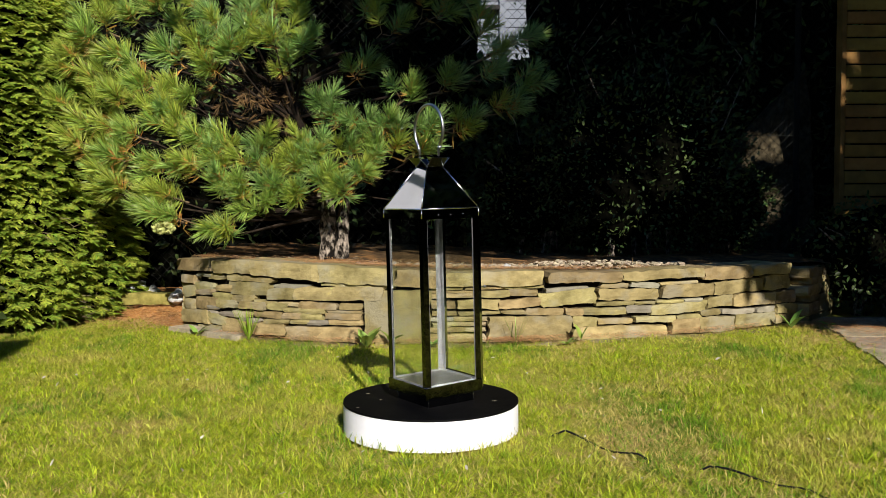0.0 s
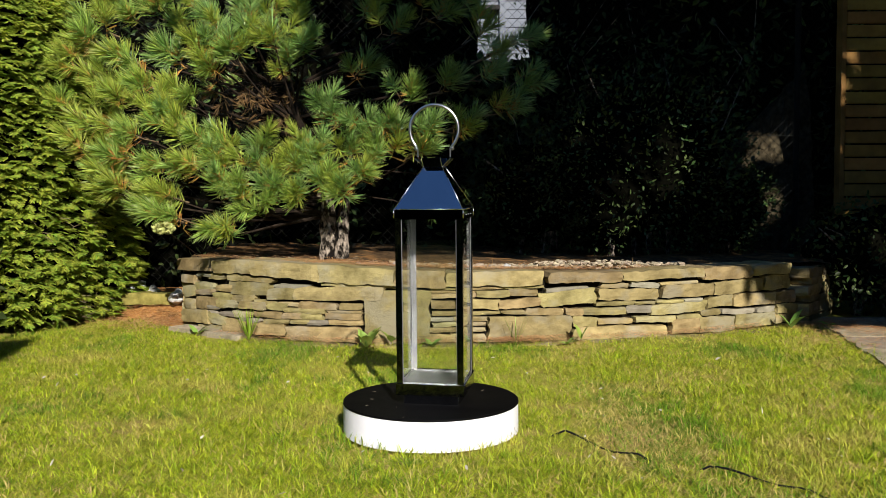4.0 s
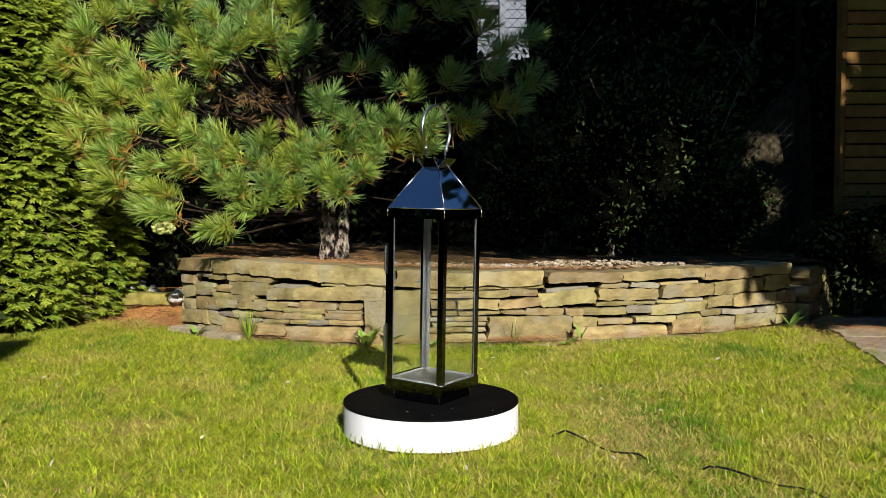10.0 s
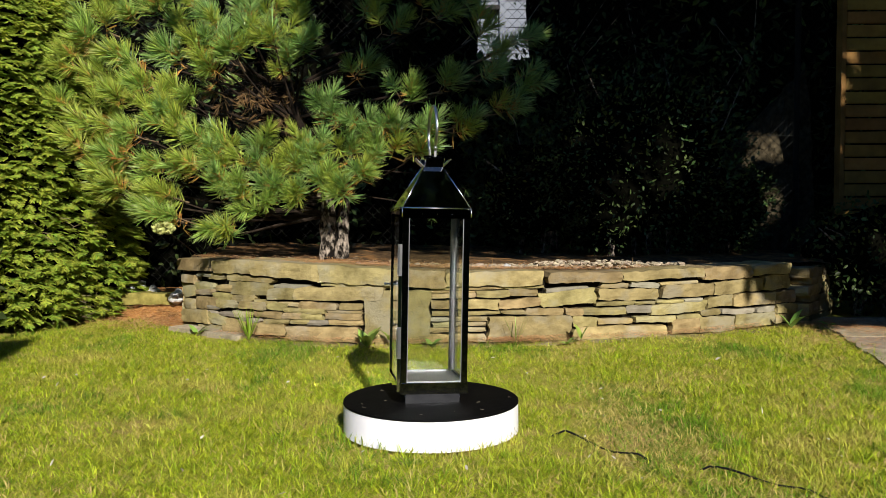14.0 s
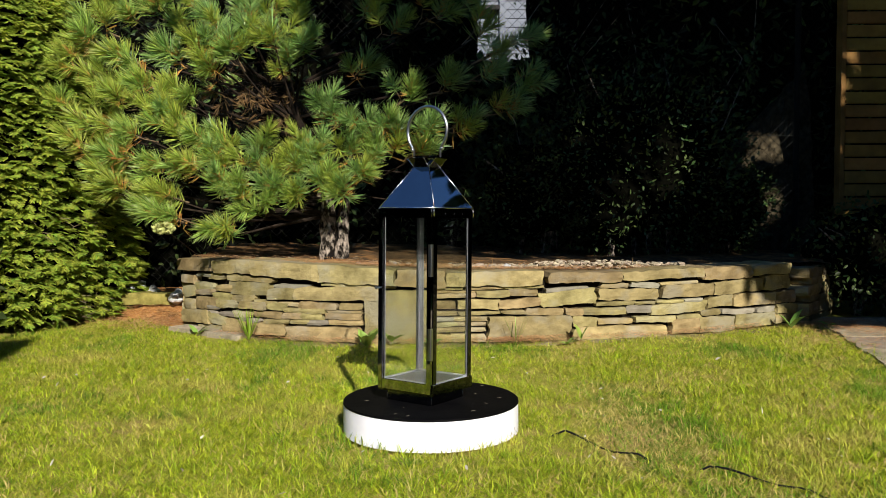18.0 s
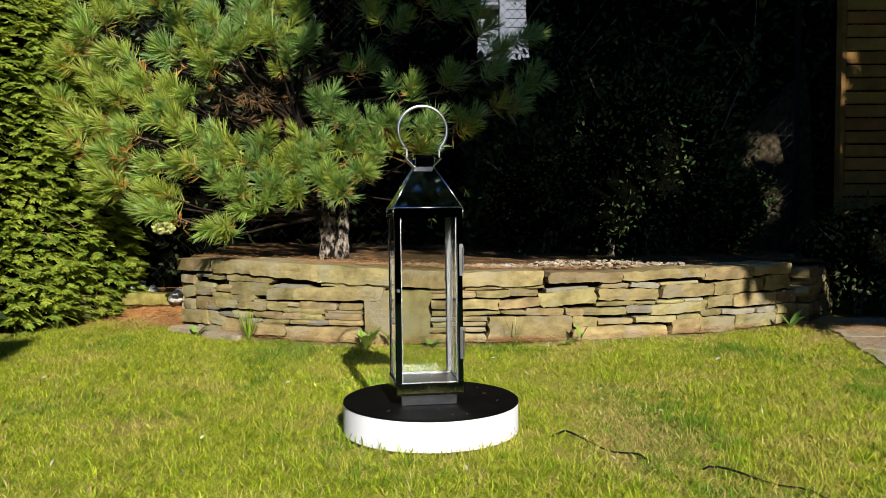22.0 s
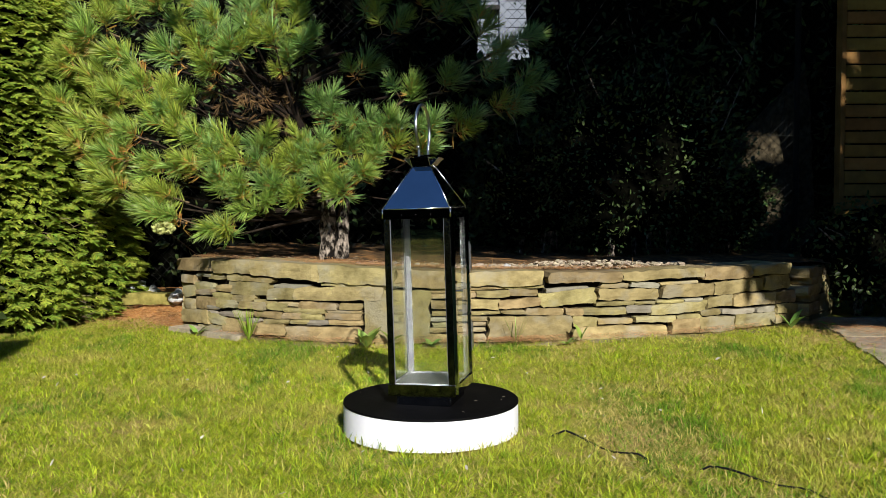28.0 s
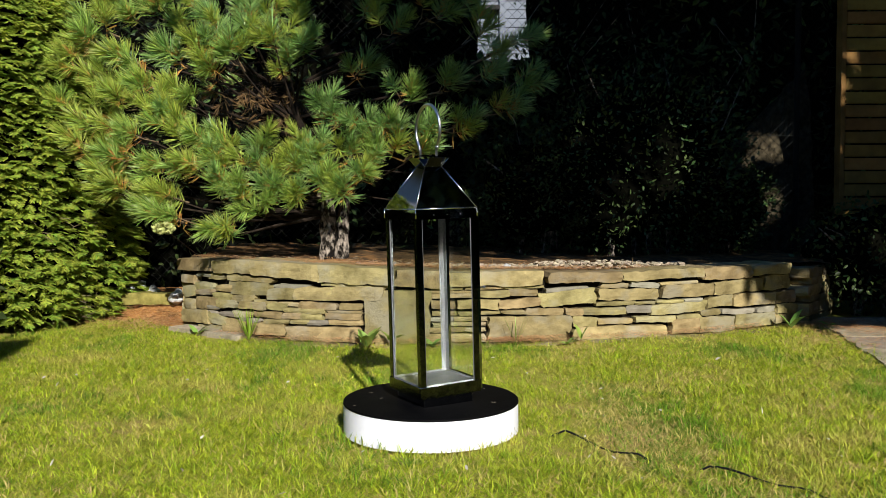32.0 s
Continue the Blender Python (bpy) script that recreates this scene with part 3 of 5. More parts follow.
def lantern():
    L = tagged(new("lantern"), "tall polished steel glass lantern with ring handle, on turntable", "lantern")
    B = 0.1125          # half width of the body
    part("foot", frustum(0.0926, 0.0, 0.0926, 0.0365, 0.002), M_FOOT, L)
    bm = frustum(0.1153, 0.036, 0.1153, 0.074, 0.003)
    box(bm, -0.1122, 0.1122, -0.1122, 0.1122, 0.037, 0.040)
    part("base_band", bm, M_BAND, L, "mirror steel band, dark mottled reflection put into its colour")
    part("floor_plate", boxes((-0.1095, 0.1095, -0.1095, 0.1095, 0.066, 0.0715)), M_FLOOR, L, "dull steel floor plate")
    for b in ((-0.1045, 0.1045, -0.1045, -0.1025), (-0.1045, 0.1045, 0.1025, 0.1045), (-0.1045, -0.1025, -0.102, 0.102), (0.1025, 0.1045, -0.102, 0.102)):
        part("inner_lip", boxes((*b, 0.0712, 0.0775)), M_LIP, L, "bright folded lip round the floor")
    for sx in (-1, 1):
        for sy in (-1, 1):
            x, y, w, th = sx * B, sy * B, 0.020, 0.0025
            bm = boxes((min(x, x - sx * w), max(x, x - sx * w), min(y, y - sy * th), max(y, y - sy * th), 0.0725, 0.640),
                       (min(x, x - sx * th), max(x, x - sx * th), min(y - sy * w, y - sy * th), max(y - sy * w, y - sy * th), 0.0725, 0.640))
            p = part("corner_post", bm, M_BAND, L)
            x, y, th2 = x - sx * 0.0027, y - sy * 0.0027, 0.0012
            bm = boxes((min(x, x - sx * w), max(x, x - sx * w), min(y, y - sy * th2), max(y, y - sy * th2), 0.0725, 0.640),
                       (min(x, x - sx * th2), max(x, x - sx * th2), min(y - sy * w, y - sy * th2), max(y - sy * w, y - sy * th2), 0.0725, 0.640))
            part("post_liner", bm, M_LINER, p, "pale brushed inner face")
    part("top_frame", frustum(B, 0.622, B, 0.654, 0.0024), M_STEEL, L)
    for name, b in (("front", (-0.094, 0.094, -0.1083, -0.1060)), ("back", (-0.094, 0.094, 0.1060, 0.1083)), ("side", (0.1060, 0.1083, -0.094, 0.094))):
        g = part("glass_pane", boxes((*b, 0.0725, 0.6215)), M_GLASS, L, "clear glass pane")
        g.visible_shadow = False
    # door
    door = part("door", boxes((-0.1245, -0.1135, -0.1105, -0.0935, 0.044, 0.652), (-0.1245, -0.1135, 0.0935, 0.1105, 0.044, 0.652),
                              (-0.1243, -0.1137, -0.0935, 0.0935, 0.044, 0.076), (-0.1243, -0.1137, -0.0935, 0.0935, 0.632, 0.652), bevel=0.001), M_STEEL, L, "hinged glazed door frame")
    g = part("door_pane", boxes((-0.1200, -0.1175, -0.0935, 0.0935, 0.076, 0.632)), M_GLASS, door, "clear glass door pane")
    g.visible_shadow = False
    for z in (0.46, 0.185):
        bm = boxes((-0.1262, -0.1247, -0.1110, -0.1005, z - 0.03, z + 0.075), (-0.1247, -0.1135, -0.1125, -0.1107, z - 0.03, z + 0.075))
        part("hinge", bm, M_SATIN, door, "pale steel hinge")
        for q in range(3):
            part("hinge_knuckle", tube([(-0.1258, -0.1130, z - 0.02 + q * 0.03), (-0.1258, -0.1130, z + 0.006 + q * 0.03)], 0.0032, 10), M_SATIN, door)
    part("latch_bolt", tube([(-0.125, 0.104, 0.385), (-0.140, 0.104, 0.385)], 0.003, 10), M_SATIN, door, "small steel latch")
    part("latch_knob", tube([(-0.140, 0.104, 0.385), (-0.143, 0.104, 0.385), (-0.147, 0.104, 0.385)], [0.004, 0.006, 0.004], 10), M_SATIN, door)
    # roof, flared collar, handle
    bm = frustum(0.1153, 0.6556, 0.0314, 0.795, 0.002)
    part("roof", bm, M_STEEL, L, "pyramid roof of mirror steel")
    part("eave_skirt", frustum(0.1153, 0.626, 0.1153, 0.6552, 0.0015), M_STEEL, L)
    for k in range(4):
        bm = boxes((-0.0314, 0.0314, -0.0012, 0.0, 0.0, 0.041))
        f = part("collar_flap", bm, M_FLAP, L, "flared steel flap", at=pose(0, 0, 0, 0, 0, 90 * k) @ pose(0, -0.0316, 0.7955, 45))
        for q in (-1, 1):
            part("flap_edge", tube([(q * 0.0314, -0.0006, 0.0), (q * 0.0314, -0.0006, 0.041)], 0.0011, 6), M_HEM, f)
    part("cap_plate", boxes((-0.034, 0.034, -0.034, 0.034, 0.830, 0.8335)), M_STEEL, L)
    # folded hems that catch the light
    S = ((-1, -1), (1, -1), (1, 1), (-1, 1))
    for k in range(4):
        (a, b), (c, d) = S[k], S[(k + 1) % 4]
        e, w = 0.1153, 0.0314
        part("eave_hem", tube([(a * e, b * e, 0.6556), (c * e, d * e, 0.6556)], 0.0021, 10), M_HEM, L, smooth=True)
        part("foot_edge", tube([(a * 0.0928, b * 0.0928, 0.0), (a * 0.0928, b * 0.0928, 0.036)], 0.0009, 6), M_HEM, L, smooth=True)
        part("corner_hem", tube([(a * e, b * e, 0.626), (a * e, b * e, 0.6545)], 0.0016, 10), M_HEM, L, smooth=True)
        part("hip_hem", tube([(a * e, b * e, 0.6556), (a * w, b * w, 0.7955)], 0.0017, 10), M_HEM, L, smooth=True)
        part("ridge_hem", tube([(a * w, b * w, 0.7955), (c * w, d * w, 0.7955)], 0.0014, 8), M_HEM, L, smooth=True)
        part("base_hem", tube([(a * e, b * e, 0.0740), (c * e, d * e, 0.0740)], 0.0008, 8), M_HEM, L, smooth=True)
    R, ZC = 0.083, 0.9195
    pts = [(0, R * math.cos(a), ZC + R * math.sin(a)) for a in np.linspace(radians(-44), radians(224), 49)]
    part("handle_ring", tube(pts, 0.0052, 12), M_SATIN, L, "bent steel ring handle", smooth=True)
    for s in (-1, 1):
        y = s * R * math.cos(radians(44))
        bm = bmesh.new()
        bmesh.ops.create_uvsphere(bm, u_segments=16, v_segments=10, radius=0.0072)
        bmesh.ops.translate(bm, verts=bm.verts[:], vec=(0, y + s * 0.002, 0.857))
        part("handle_pivot", bm, M_SATIN, L, smooth=True)
        part("pivot_lug", boxes((-0.004, 0.004, y - 0.003 - s * 0.004, y + 0.001 - s * 0.004, 0.828, 0.858), bevel=0.001), M_SATIN, L)
    for i in range(3):
        for s in (-1, 1):
            bm = bmesh.new()
            bmesh.ops.create_uvsphere(bm, u_segments=8, v_segments=6, radius=0.0013)
            part("rivet", bm, M_SATIN, L, at=pose(-0.05 + 0.05 * i, s * 0.1160, 0.636))
    return L


TABLE = turntable()
LANTERN = lantern()


def cable():
    pts = [(0.30, -0.10), (0.40, -0.112), (0.453, -0.071), (0.50, -0.15), (0.56, -0.25), (0.625, -0.327), (0.70, -0.40), (0.819, -0.460), (0.93, -0.56), (1.045, -0.678), (1.2, -0.8), (1.5, -1.1), (2.1, -1.9)]
    dense = []
    for a, b in zip(pts, pts[1:]):
        for k in range(6):
            f = k / 6
            x, y = a[0] + (b[0] - a[0]) * f, a[1] + (b[1] - a[1]) * f
            hide = 0.03 * max(min(1, max(0, (0.40 - x) / 0.04)), min(1, max(0, 1.6 - abs(x - 0.725) / 0.055)), min(1, max(0, (x - 1.02) / 0.06)))
            dense.append((x, y + 0.004 * math.sin(x * 40), 0.000 - hide + 0.008 * math.sin(x * 31)))
    tagged(part("power_cable", tube(dense, 0.0034, 8), M_CABLE, smooth=True), "black rubber power cable lying on the lawn", "cable")


cable()


# pine
def needle_tuft(seed, m, length=0.105, bundles=46, shoot=0.13, fan=58.0, each=4):
    """One shoot along +y, set all round with bundles of long needles that sweep forward."""
    r = np.random.default_rng(seed)
    t = np.repeat(r.random(bundles) ** 0.75, each)
    n = len(t)
    ang = np.repeat(r.random(bundles) * 6.283, each) + r.normal(0, 0.10, n)
    spread = np.radians(14 + fan * (1 - t) ** 0.8 + np.repeat(r.normal(0, 8, bundles), each) + r.normal(0, 4.5, n))
    base = np.stack([np.cos(ang) * 0.002, t * shoot, np.sin(ang) * 0.002], 1)
    d = np.stack([np.cos(ang) * np.sin(spread), np.cos(spread), np.sin(ang) * np.sin(spread)], 1)
    ln = length * np.repeat(0.78 + 0.34 * r.random(bundles), each) * r.uniform(0.86, 1.06, n)
    s = np.cross(d, r.normal(size=(n, 3)))
    s /= np.linalg.norm(s, axis=1)[:, None]
    s *= r.uniform(0.0013, 0.0020, n)[:, None]
    mid = base + d * (ln * 0.55)[:, None]
    tip = mid + (d + np.array((0, 0.16, 0)) * r.random(n)[:, None]) * (ln * 0.45)[:, None]
    V = np.stack([base - s * 0.7, base + s * 0.7, mid - s, mid + s, tip], 1).reshape(-1, 3)
    F = (np.array([[0, 1, 3], [0, 3, 2], [2, 3, 4]])[None] + (np.arange(n) * 5)[:, None, None]).reshape(-1, 3)
    return tri_mesh("needle_tuft", V, F, m)


def sight(px, py, y):
    """The place on the upright plane at depth y that lies at tangents px, py from the camera's axis."""
    d = CAM_POSE.to_3x3() @ Vector((px, py, -1))
    return EYE + d * ((y - EYE.y) / d.y)


# tips of the pine's boughs: side tangent, height tangent (thousandths), depth
BOUGHS_LEFT = ((-441, 221, 2.50), (-420, 272, 2.60), (-377, 225, 2.40), (-417, 245, 2.50), (-386, 179, 2.35), (-352, 192, 2.40), (-363, 136, 2.30), (-314, 158, 2.35), (-308, 182, 2.40),
               (-444, 165, 2.50), (-417, 146, 2.45), (-426, 118, 2.40), (-378, 112, 2.30), (-401, 86, 2.30), (-341, 94, 2.25), (-308, 133, 2.30), (-385, 67, 2.25), (-349, 45, 2.20),
               (-319, 60, 2.20), (-365, 272, 2.70), (-393, 281, 2.70), (-339, 159, 2.35), (-408, 198, 2.50))
BOUGHS_TOP = ((-335, 281, 2.50), (-314, 224, 2.45), (-285, 235, 2.35), (-266, 264, 2.40), (-205, 272, 2.35), (-197, 243, 2.30), (-160, 238, 2.35), (-181, 220, 2.40), (-272, 210, 2.40),
              (-308, 260, 2.60), (-235, 281, 2.45), (-167, 271, 2.40), (-227, 251, 2.30), (-247, 230, 2.30), (-289, 278, 2.50))
BOUGHS_LOW = ((-283, 127, 2.30), (-253, 123, 2.25), (-260, 103, 2.20), (-290, 93, 2.20), (-214, 97, 2.15), (-163, 118, 2.15), (-200, 73, 2.10), (-174, 96, 2.15), (-144, 100, 2.15),
              (-115, 68, 2.05), (-95, 88, 2.10), (-174, 59, 2.10), (-253, 19, 2.00), (-219, 45, 2.10), (-233, 61, 2.10), (-260, 73, 2.15), (-141, 76, 2.10),
              (-207, 119, 2.30), (-319, 34, 2.15))
BOUGHS_ARM = ((-138, 159, 2.15), (-113, 144, 2.15), (-88, 138, 2.15), (-63, 144, 2.15), (-36, 180, 2.15), (-13, 140, 2.20), (-55, 118, 2.15), (-108, 114, 2.20), (-85, 100, 2.15),
              (-24, 118, 2.25))
BOUGHS_SHADE = ((-95, 210, 2.90), (-55, 261, 3.10), (30, 149, 2.30), (11, 193, 2.90), (58, 208, 3.00), (93, 192, 3.00), (80, 169, 3.00), (96, 245, 3.05),
                (44, 251, 3.10), (34, 285, 3.20), (-82, 278, 3.20), (-3, 278, 3.20), (67, 231, 3.00))
BOUGHS_BARE = ((-184, 180, 2.70), (-161, 169, 2.70), (-207, 162, 2.65), (-227, 182, 2.65), (-256, 179, 2.60), (-138, 182, 2.80), (-174, 149, 2.75), (-247, 156, 2.60), (-299, 198, 2.70), (-319, 241, 2.75))


def pine():
    tree = tagged(new("pine_tree"), "long-needled green pine with sunlit drooping boughs, behind the wall", "pine tree")
    tree.matrix_basis = pose(-0.67, 2.42, 0.40)
    org = Vector((-0.67, 2.42, 0.40))
    trunk = [(0.0, 0.0, -0.06), (0.005, 0.01, 0.15), (-0.02, 0.05, 0.40), (-0.12, 0.20, 0.66), (-0.34, 0.36, 1.1), (-0.42, 0.34, 1.9), (-0.45, 0.36, 2.8), (-0.44, 0.36, 3.6)]
    part("trunk", rugged(trunk[:4], [0.066, 0.056, 0.050, 0.046], 22, 3), M_BARK, tree, "flaky grey-brown bark", smooth=False)
    # same trunk in the darkened bark, for the shade inside the crown
    part("upper_trunk", rugged(trunk[3:], [0.047, 0.046, 0.040, 0.03, 0.008], 18, 4), M_BOUGH_SHADE, tree, "upper trunk with shade put into its bark colour")
    part("trunk", rugged([(0.09, 0.02, -0.06), (0.085, 0.03, 0.2), (0.10, 0.08, 0.45), (0.13, 0.16, 0.75)], [0.042, 0.036, 0.030, 0.012], 18, 5), M_BARK, tree, "flaky grey-brown bark")
    heights = [p[2] for p in trunk]
    kinds = (M_NEEDLE, M_NEEDLE_PALE, M_NEEDLE_BLUE)
    green = [needle_tuft(20 + i, kinds[i % 3], 0.112 + 0.006 * (i % 4), 50, 0.10 + 0.02 * (i % 3), 52 + 6 * (i % 3)) for i in range(9)]
    old = [needle_tuft(60 + i, M_OLD, 0.085, 13, 0.08, 80, 3) for i in range(4)]
    dead = [needle_tuft(65 + i, M_BROWN, 0.080, 16, 0.09, 80, 3) for i in range(3)]
    stub = needle_tuft(70, M_NEEDLE_BLUE, 0.065, 4, 0.02, 34, 2)
    r = np.random.default_rng(11)

    def turned(p, d, scale):
        R = frames([tuple(d)], np.array([r.uniform(0, 6.28)]))[0]
        return Matrix.Translation(p) @ Matrix([list(q) for q in R]).to_4x4() @ Matrix.Scale(scale, 4)

    def tuft(p, d, scale, pick):
        kind = int(r.integers(0, 3)) * 3 + pick
        part("needle_tuft", green[kind], None, tree, at=turned(p, d, scale))
        if r.random() < 0.62:
            part("needle_tuft", old[int(r.integers(0, 4))], None, tree, at=turned(p - Vector(d).normalized() * r.uniform(0.01, 0.05), d, scale))

    def bough(a, b, depth, side, blue):
        tip = sight(a / 1000, b / 1000, depth) - org
        z0 = min(max(0.30, tip.z * 0.75 + r.uniform(-0.20, 0.0)), 1.7)
        root = Vector((float(np.interp(z0, heights, [p[0] for p in trunk])), float(np.interp(z0, heights, [p[1] for p in trunk])), z0))
        mid = root.lerp(tip, 0.55) + Vector((0, r.uniform(0.02, 0.12), r.uniform(-0.10, 0.0)))
        back = mid.lerp(tip, 0.6) + Vector((0, 0, -0.02))
        part("bough", tube([root, root.lerp(mid, 0.5), mid, back, tip], [0.013, 0.010, 0.007, 0.005, 0.003], 6), M_BOUGH_SHADE, tree)
        out = (tip - back).normalized()
        lead = out * 0.8 + Vector((r.uniform(-0.25, 0.25), -0.35, 0.50))
        tuft(tip - lead.normalized() * 0.06, lead, r.uniform(0.95, 1.15), 2 if r.random() < blue else int(r.integers(0, 2)))
        for i in range(side):
            f = r.uniform(0.72, 0.98)
            p = mid.lerp(tip, f) + Vector(r.normal(0, 0.022, 3))
            d = out * 0.7 + Vector((r.uniform(-0.9, 0.9), r.uniform(-0.9, 0.1), r.uniform(-0.25, 0.75)))
            q = p + d.normalized() * r.uniform(0.02, 0.07)
            tuft(q, d, r.uniform(0.74, 1.0), 2 if r.random() < blue else int(r.integers(0, 2)))
            if i < 2:
                part("twig", tube([mid.lerp(tip, max(0, f - 0.15)), p, q], [0.0045, 0.0035, 0.0025], 5), M_TWIG, tree)

    for row, side, blue in ((BOUGHS_LEFT, 3, 0.03), (BOUGHS_TOP, 3, 0.35), (BOUGHS_LOW, 3, 0.2), (BOUGHS_ARM, 2, 0.5), (BOUGHS_SHADE, 2, 0.6)):
        for a, b, depth in row:
            bough(a, b, depth, side, blue)
    for a, b, depth in BOUGHS_BARE:
        tip = sight(a / 1000, b / 1000, depth) - org
        root = Vector((-0.25, 0.30, tip.z + r.uniform(-0.1, 0.15)))
        part("bough", tube([root, root.lerp(tip, 0.6) + Vector((0, 0, 0.04)), tip], [0.008, 0.006, 0.003], 5), M_BOUGH_SHADE, tree)
        for k in range(3):
            d = Vector((r.uniform(-0.8, 0.8), r.uniform(-0.9, 0.0), r.uniform(-0.9, 0.3)))
            part("needle_tuft", dead[int(r.integers(0, 3))], None, tree, at=turned(root.lerp(tip, r.uniform(0.7, 1.0)) + Vector(r.normal(0, 0.04, 3)), d, r.uniform(0.9, 1.2)))
    # thin bare twigs that hang below the boughs
    for a, b, depth in ((-13, 38, 2.3), (26, 70, 2.75), (-120, 40, 2.3)):
        tip = sight(a / 1000, b / 1000, depth) - org
        root = Vector((0.05, 0.15, tip.z + 0.15))
        part("twig", tube([root, root.lerp(tip, 0.6) + Vector((0, 0, 0.04)), tip], [0.006, 0.004, 0.002], 5), M_BOUGH_SHADE, tree)
        part("needle_tuft", stub, None, tree, at=turned(tip, Vector((0.1, -0.3, -0.9)), 0.8))
    # the rest of the crown: inner shoots, and the top above the view
    src = green[0]
    V = np.empty(len(src.vertices) * 3, np.float32)
    src.vertices.foreach_get("co", V)
    F = np.empty(len(src.polygons) * 3, np.int32)
    src.polygons.foreach_get("vertices", F)
    V, F = V.reshape(-1, 3), F.reshape(-1, 3)
    n = 200
    a = r.uniform(0, 6.283, n)
    low = np.arange(n) < 6
    z = np.where(low, r.uniform(0.55, 1.5, n), r.uniform(1.9, 3.4, n))
    rad = np.where(low, r.uniform(0.15, 0.7, n), (0.25 + 0.95 * r.random(n) ** 0.5) * np.interp(z, (1.7, 3.4), (1.15, 0.35)))
    P = np.stack([np.cos(a) * rad - np.where(low, 0.55, 0.35), np.where(low, 0.45, 0.30) + np.sin(a) * rad * 0.8, z], 1)
    D = np.stack([np.cos(a), np.sin(a) - 0.2, r.uniform(-0.2, 0.7, n)], 1)
    VV, FF = many(V, F, frames(D, r.uniform(0, 6.28, n)), P)
    part("crown", tri_mesh("crown", VV, FF, M_NEEDLE), None, tree, "inner and upper needle shoots")
    return tree


def spray_template():
    """A flat spruce spray along +y: a stem with paired twiglets, each a ridged strip of needles with a ragged edge."""
    r = np.random.default_rng(5)
    V, F = [], []

    def twiglet(o, d, ln, w):
        d = d / np.linalg.norm(d)
        s = np.cross(d, (0, 0, 1))
        s /= np.linalg.norm(s)
        up = np.cross(s, d)
        k = len(V)
        steps = 4
        for j in range(steps + 1):
            f = j / steps
            half = w * (0.55 + 0.75 * math.sin(math.pi * min(1.0, f * 0.9 + 0.08))) * (0.25 if j == steps else 1.0)
            c = o + d * ln * f - up * 0.10 * ln * f * f
            V.extend([c - s * half - up * half * 0.55, c + up * 0.0008, c + s * half - up * half * 0.55])
        for j in range(steps):
            p = k + 3 * j
            for q in (p, p + 1):
                F.extend([(q, q + 1, q + 4), (q, q + 4, q + 3)])
        # single needles past the edge
        for j in range(5):
            for sg in (-1, 1):
                f = (j + 0.5) / 5
                c = o + d * ln * f + s * sg * w * 0.8
                t = c + (d * 0.9 + s * sg * 0.7 + up * r.uniform(-0.4, 0.4)) * 0.011
                q = len(V)
                V.extend([c - d * 0.0014, c + d * 0.0014, t])
                F.append((q, q + 1, q + 2))

    twiglet(np.array((0, 0.06, 0.0)), np.array((0, 1.0, -0.05)), 0.075, 0.0065)
    for i in range(4):
        for s in (-1, 1):
            twiglet(np.array((0, 0.012 + 0.023 * i, 0.0)), np.array((s * 0.85, 0.75, r.uniform(-0.18, 0.10))), 0.064 - 0.008 * i + r.uniform(-0.006, 0.006), 0.006)
    return np.array(V), np.array(F)


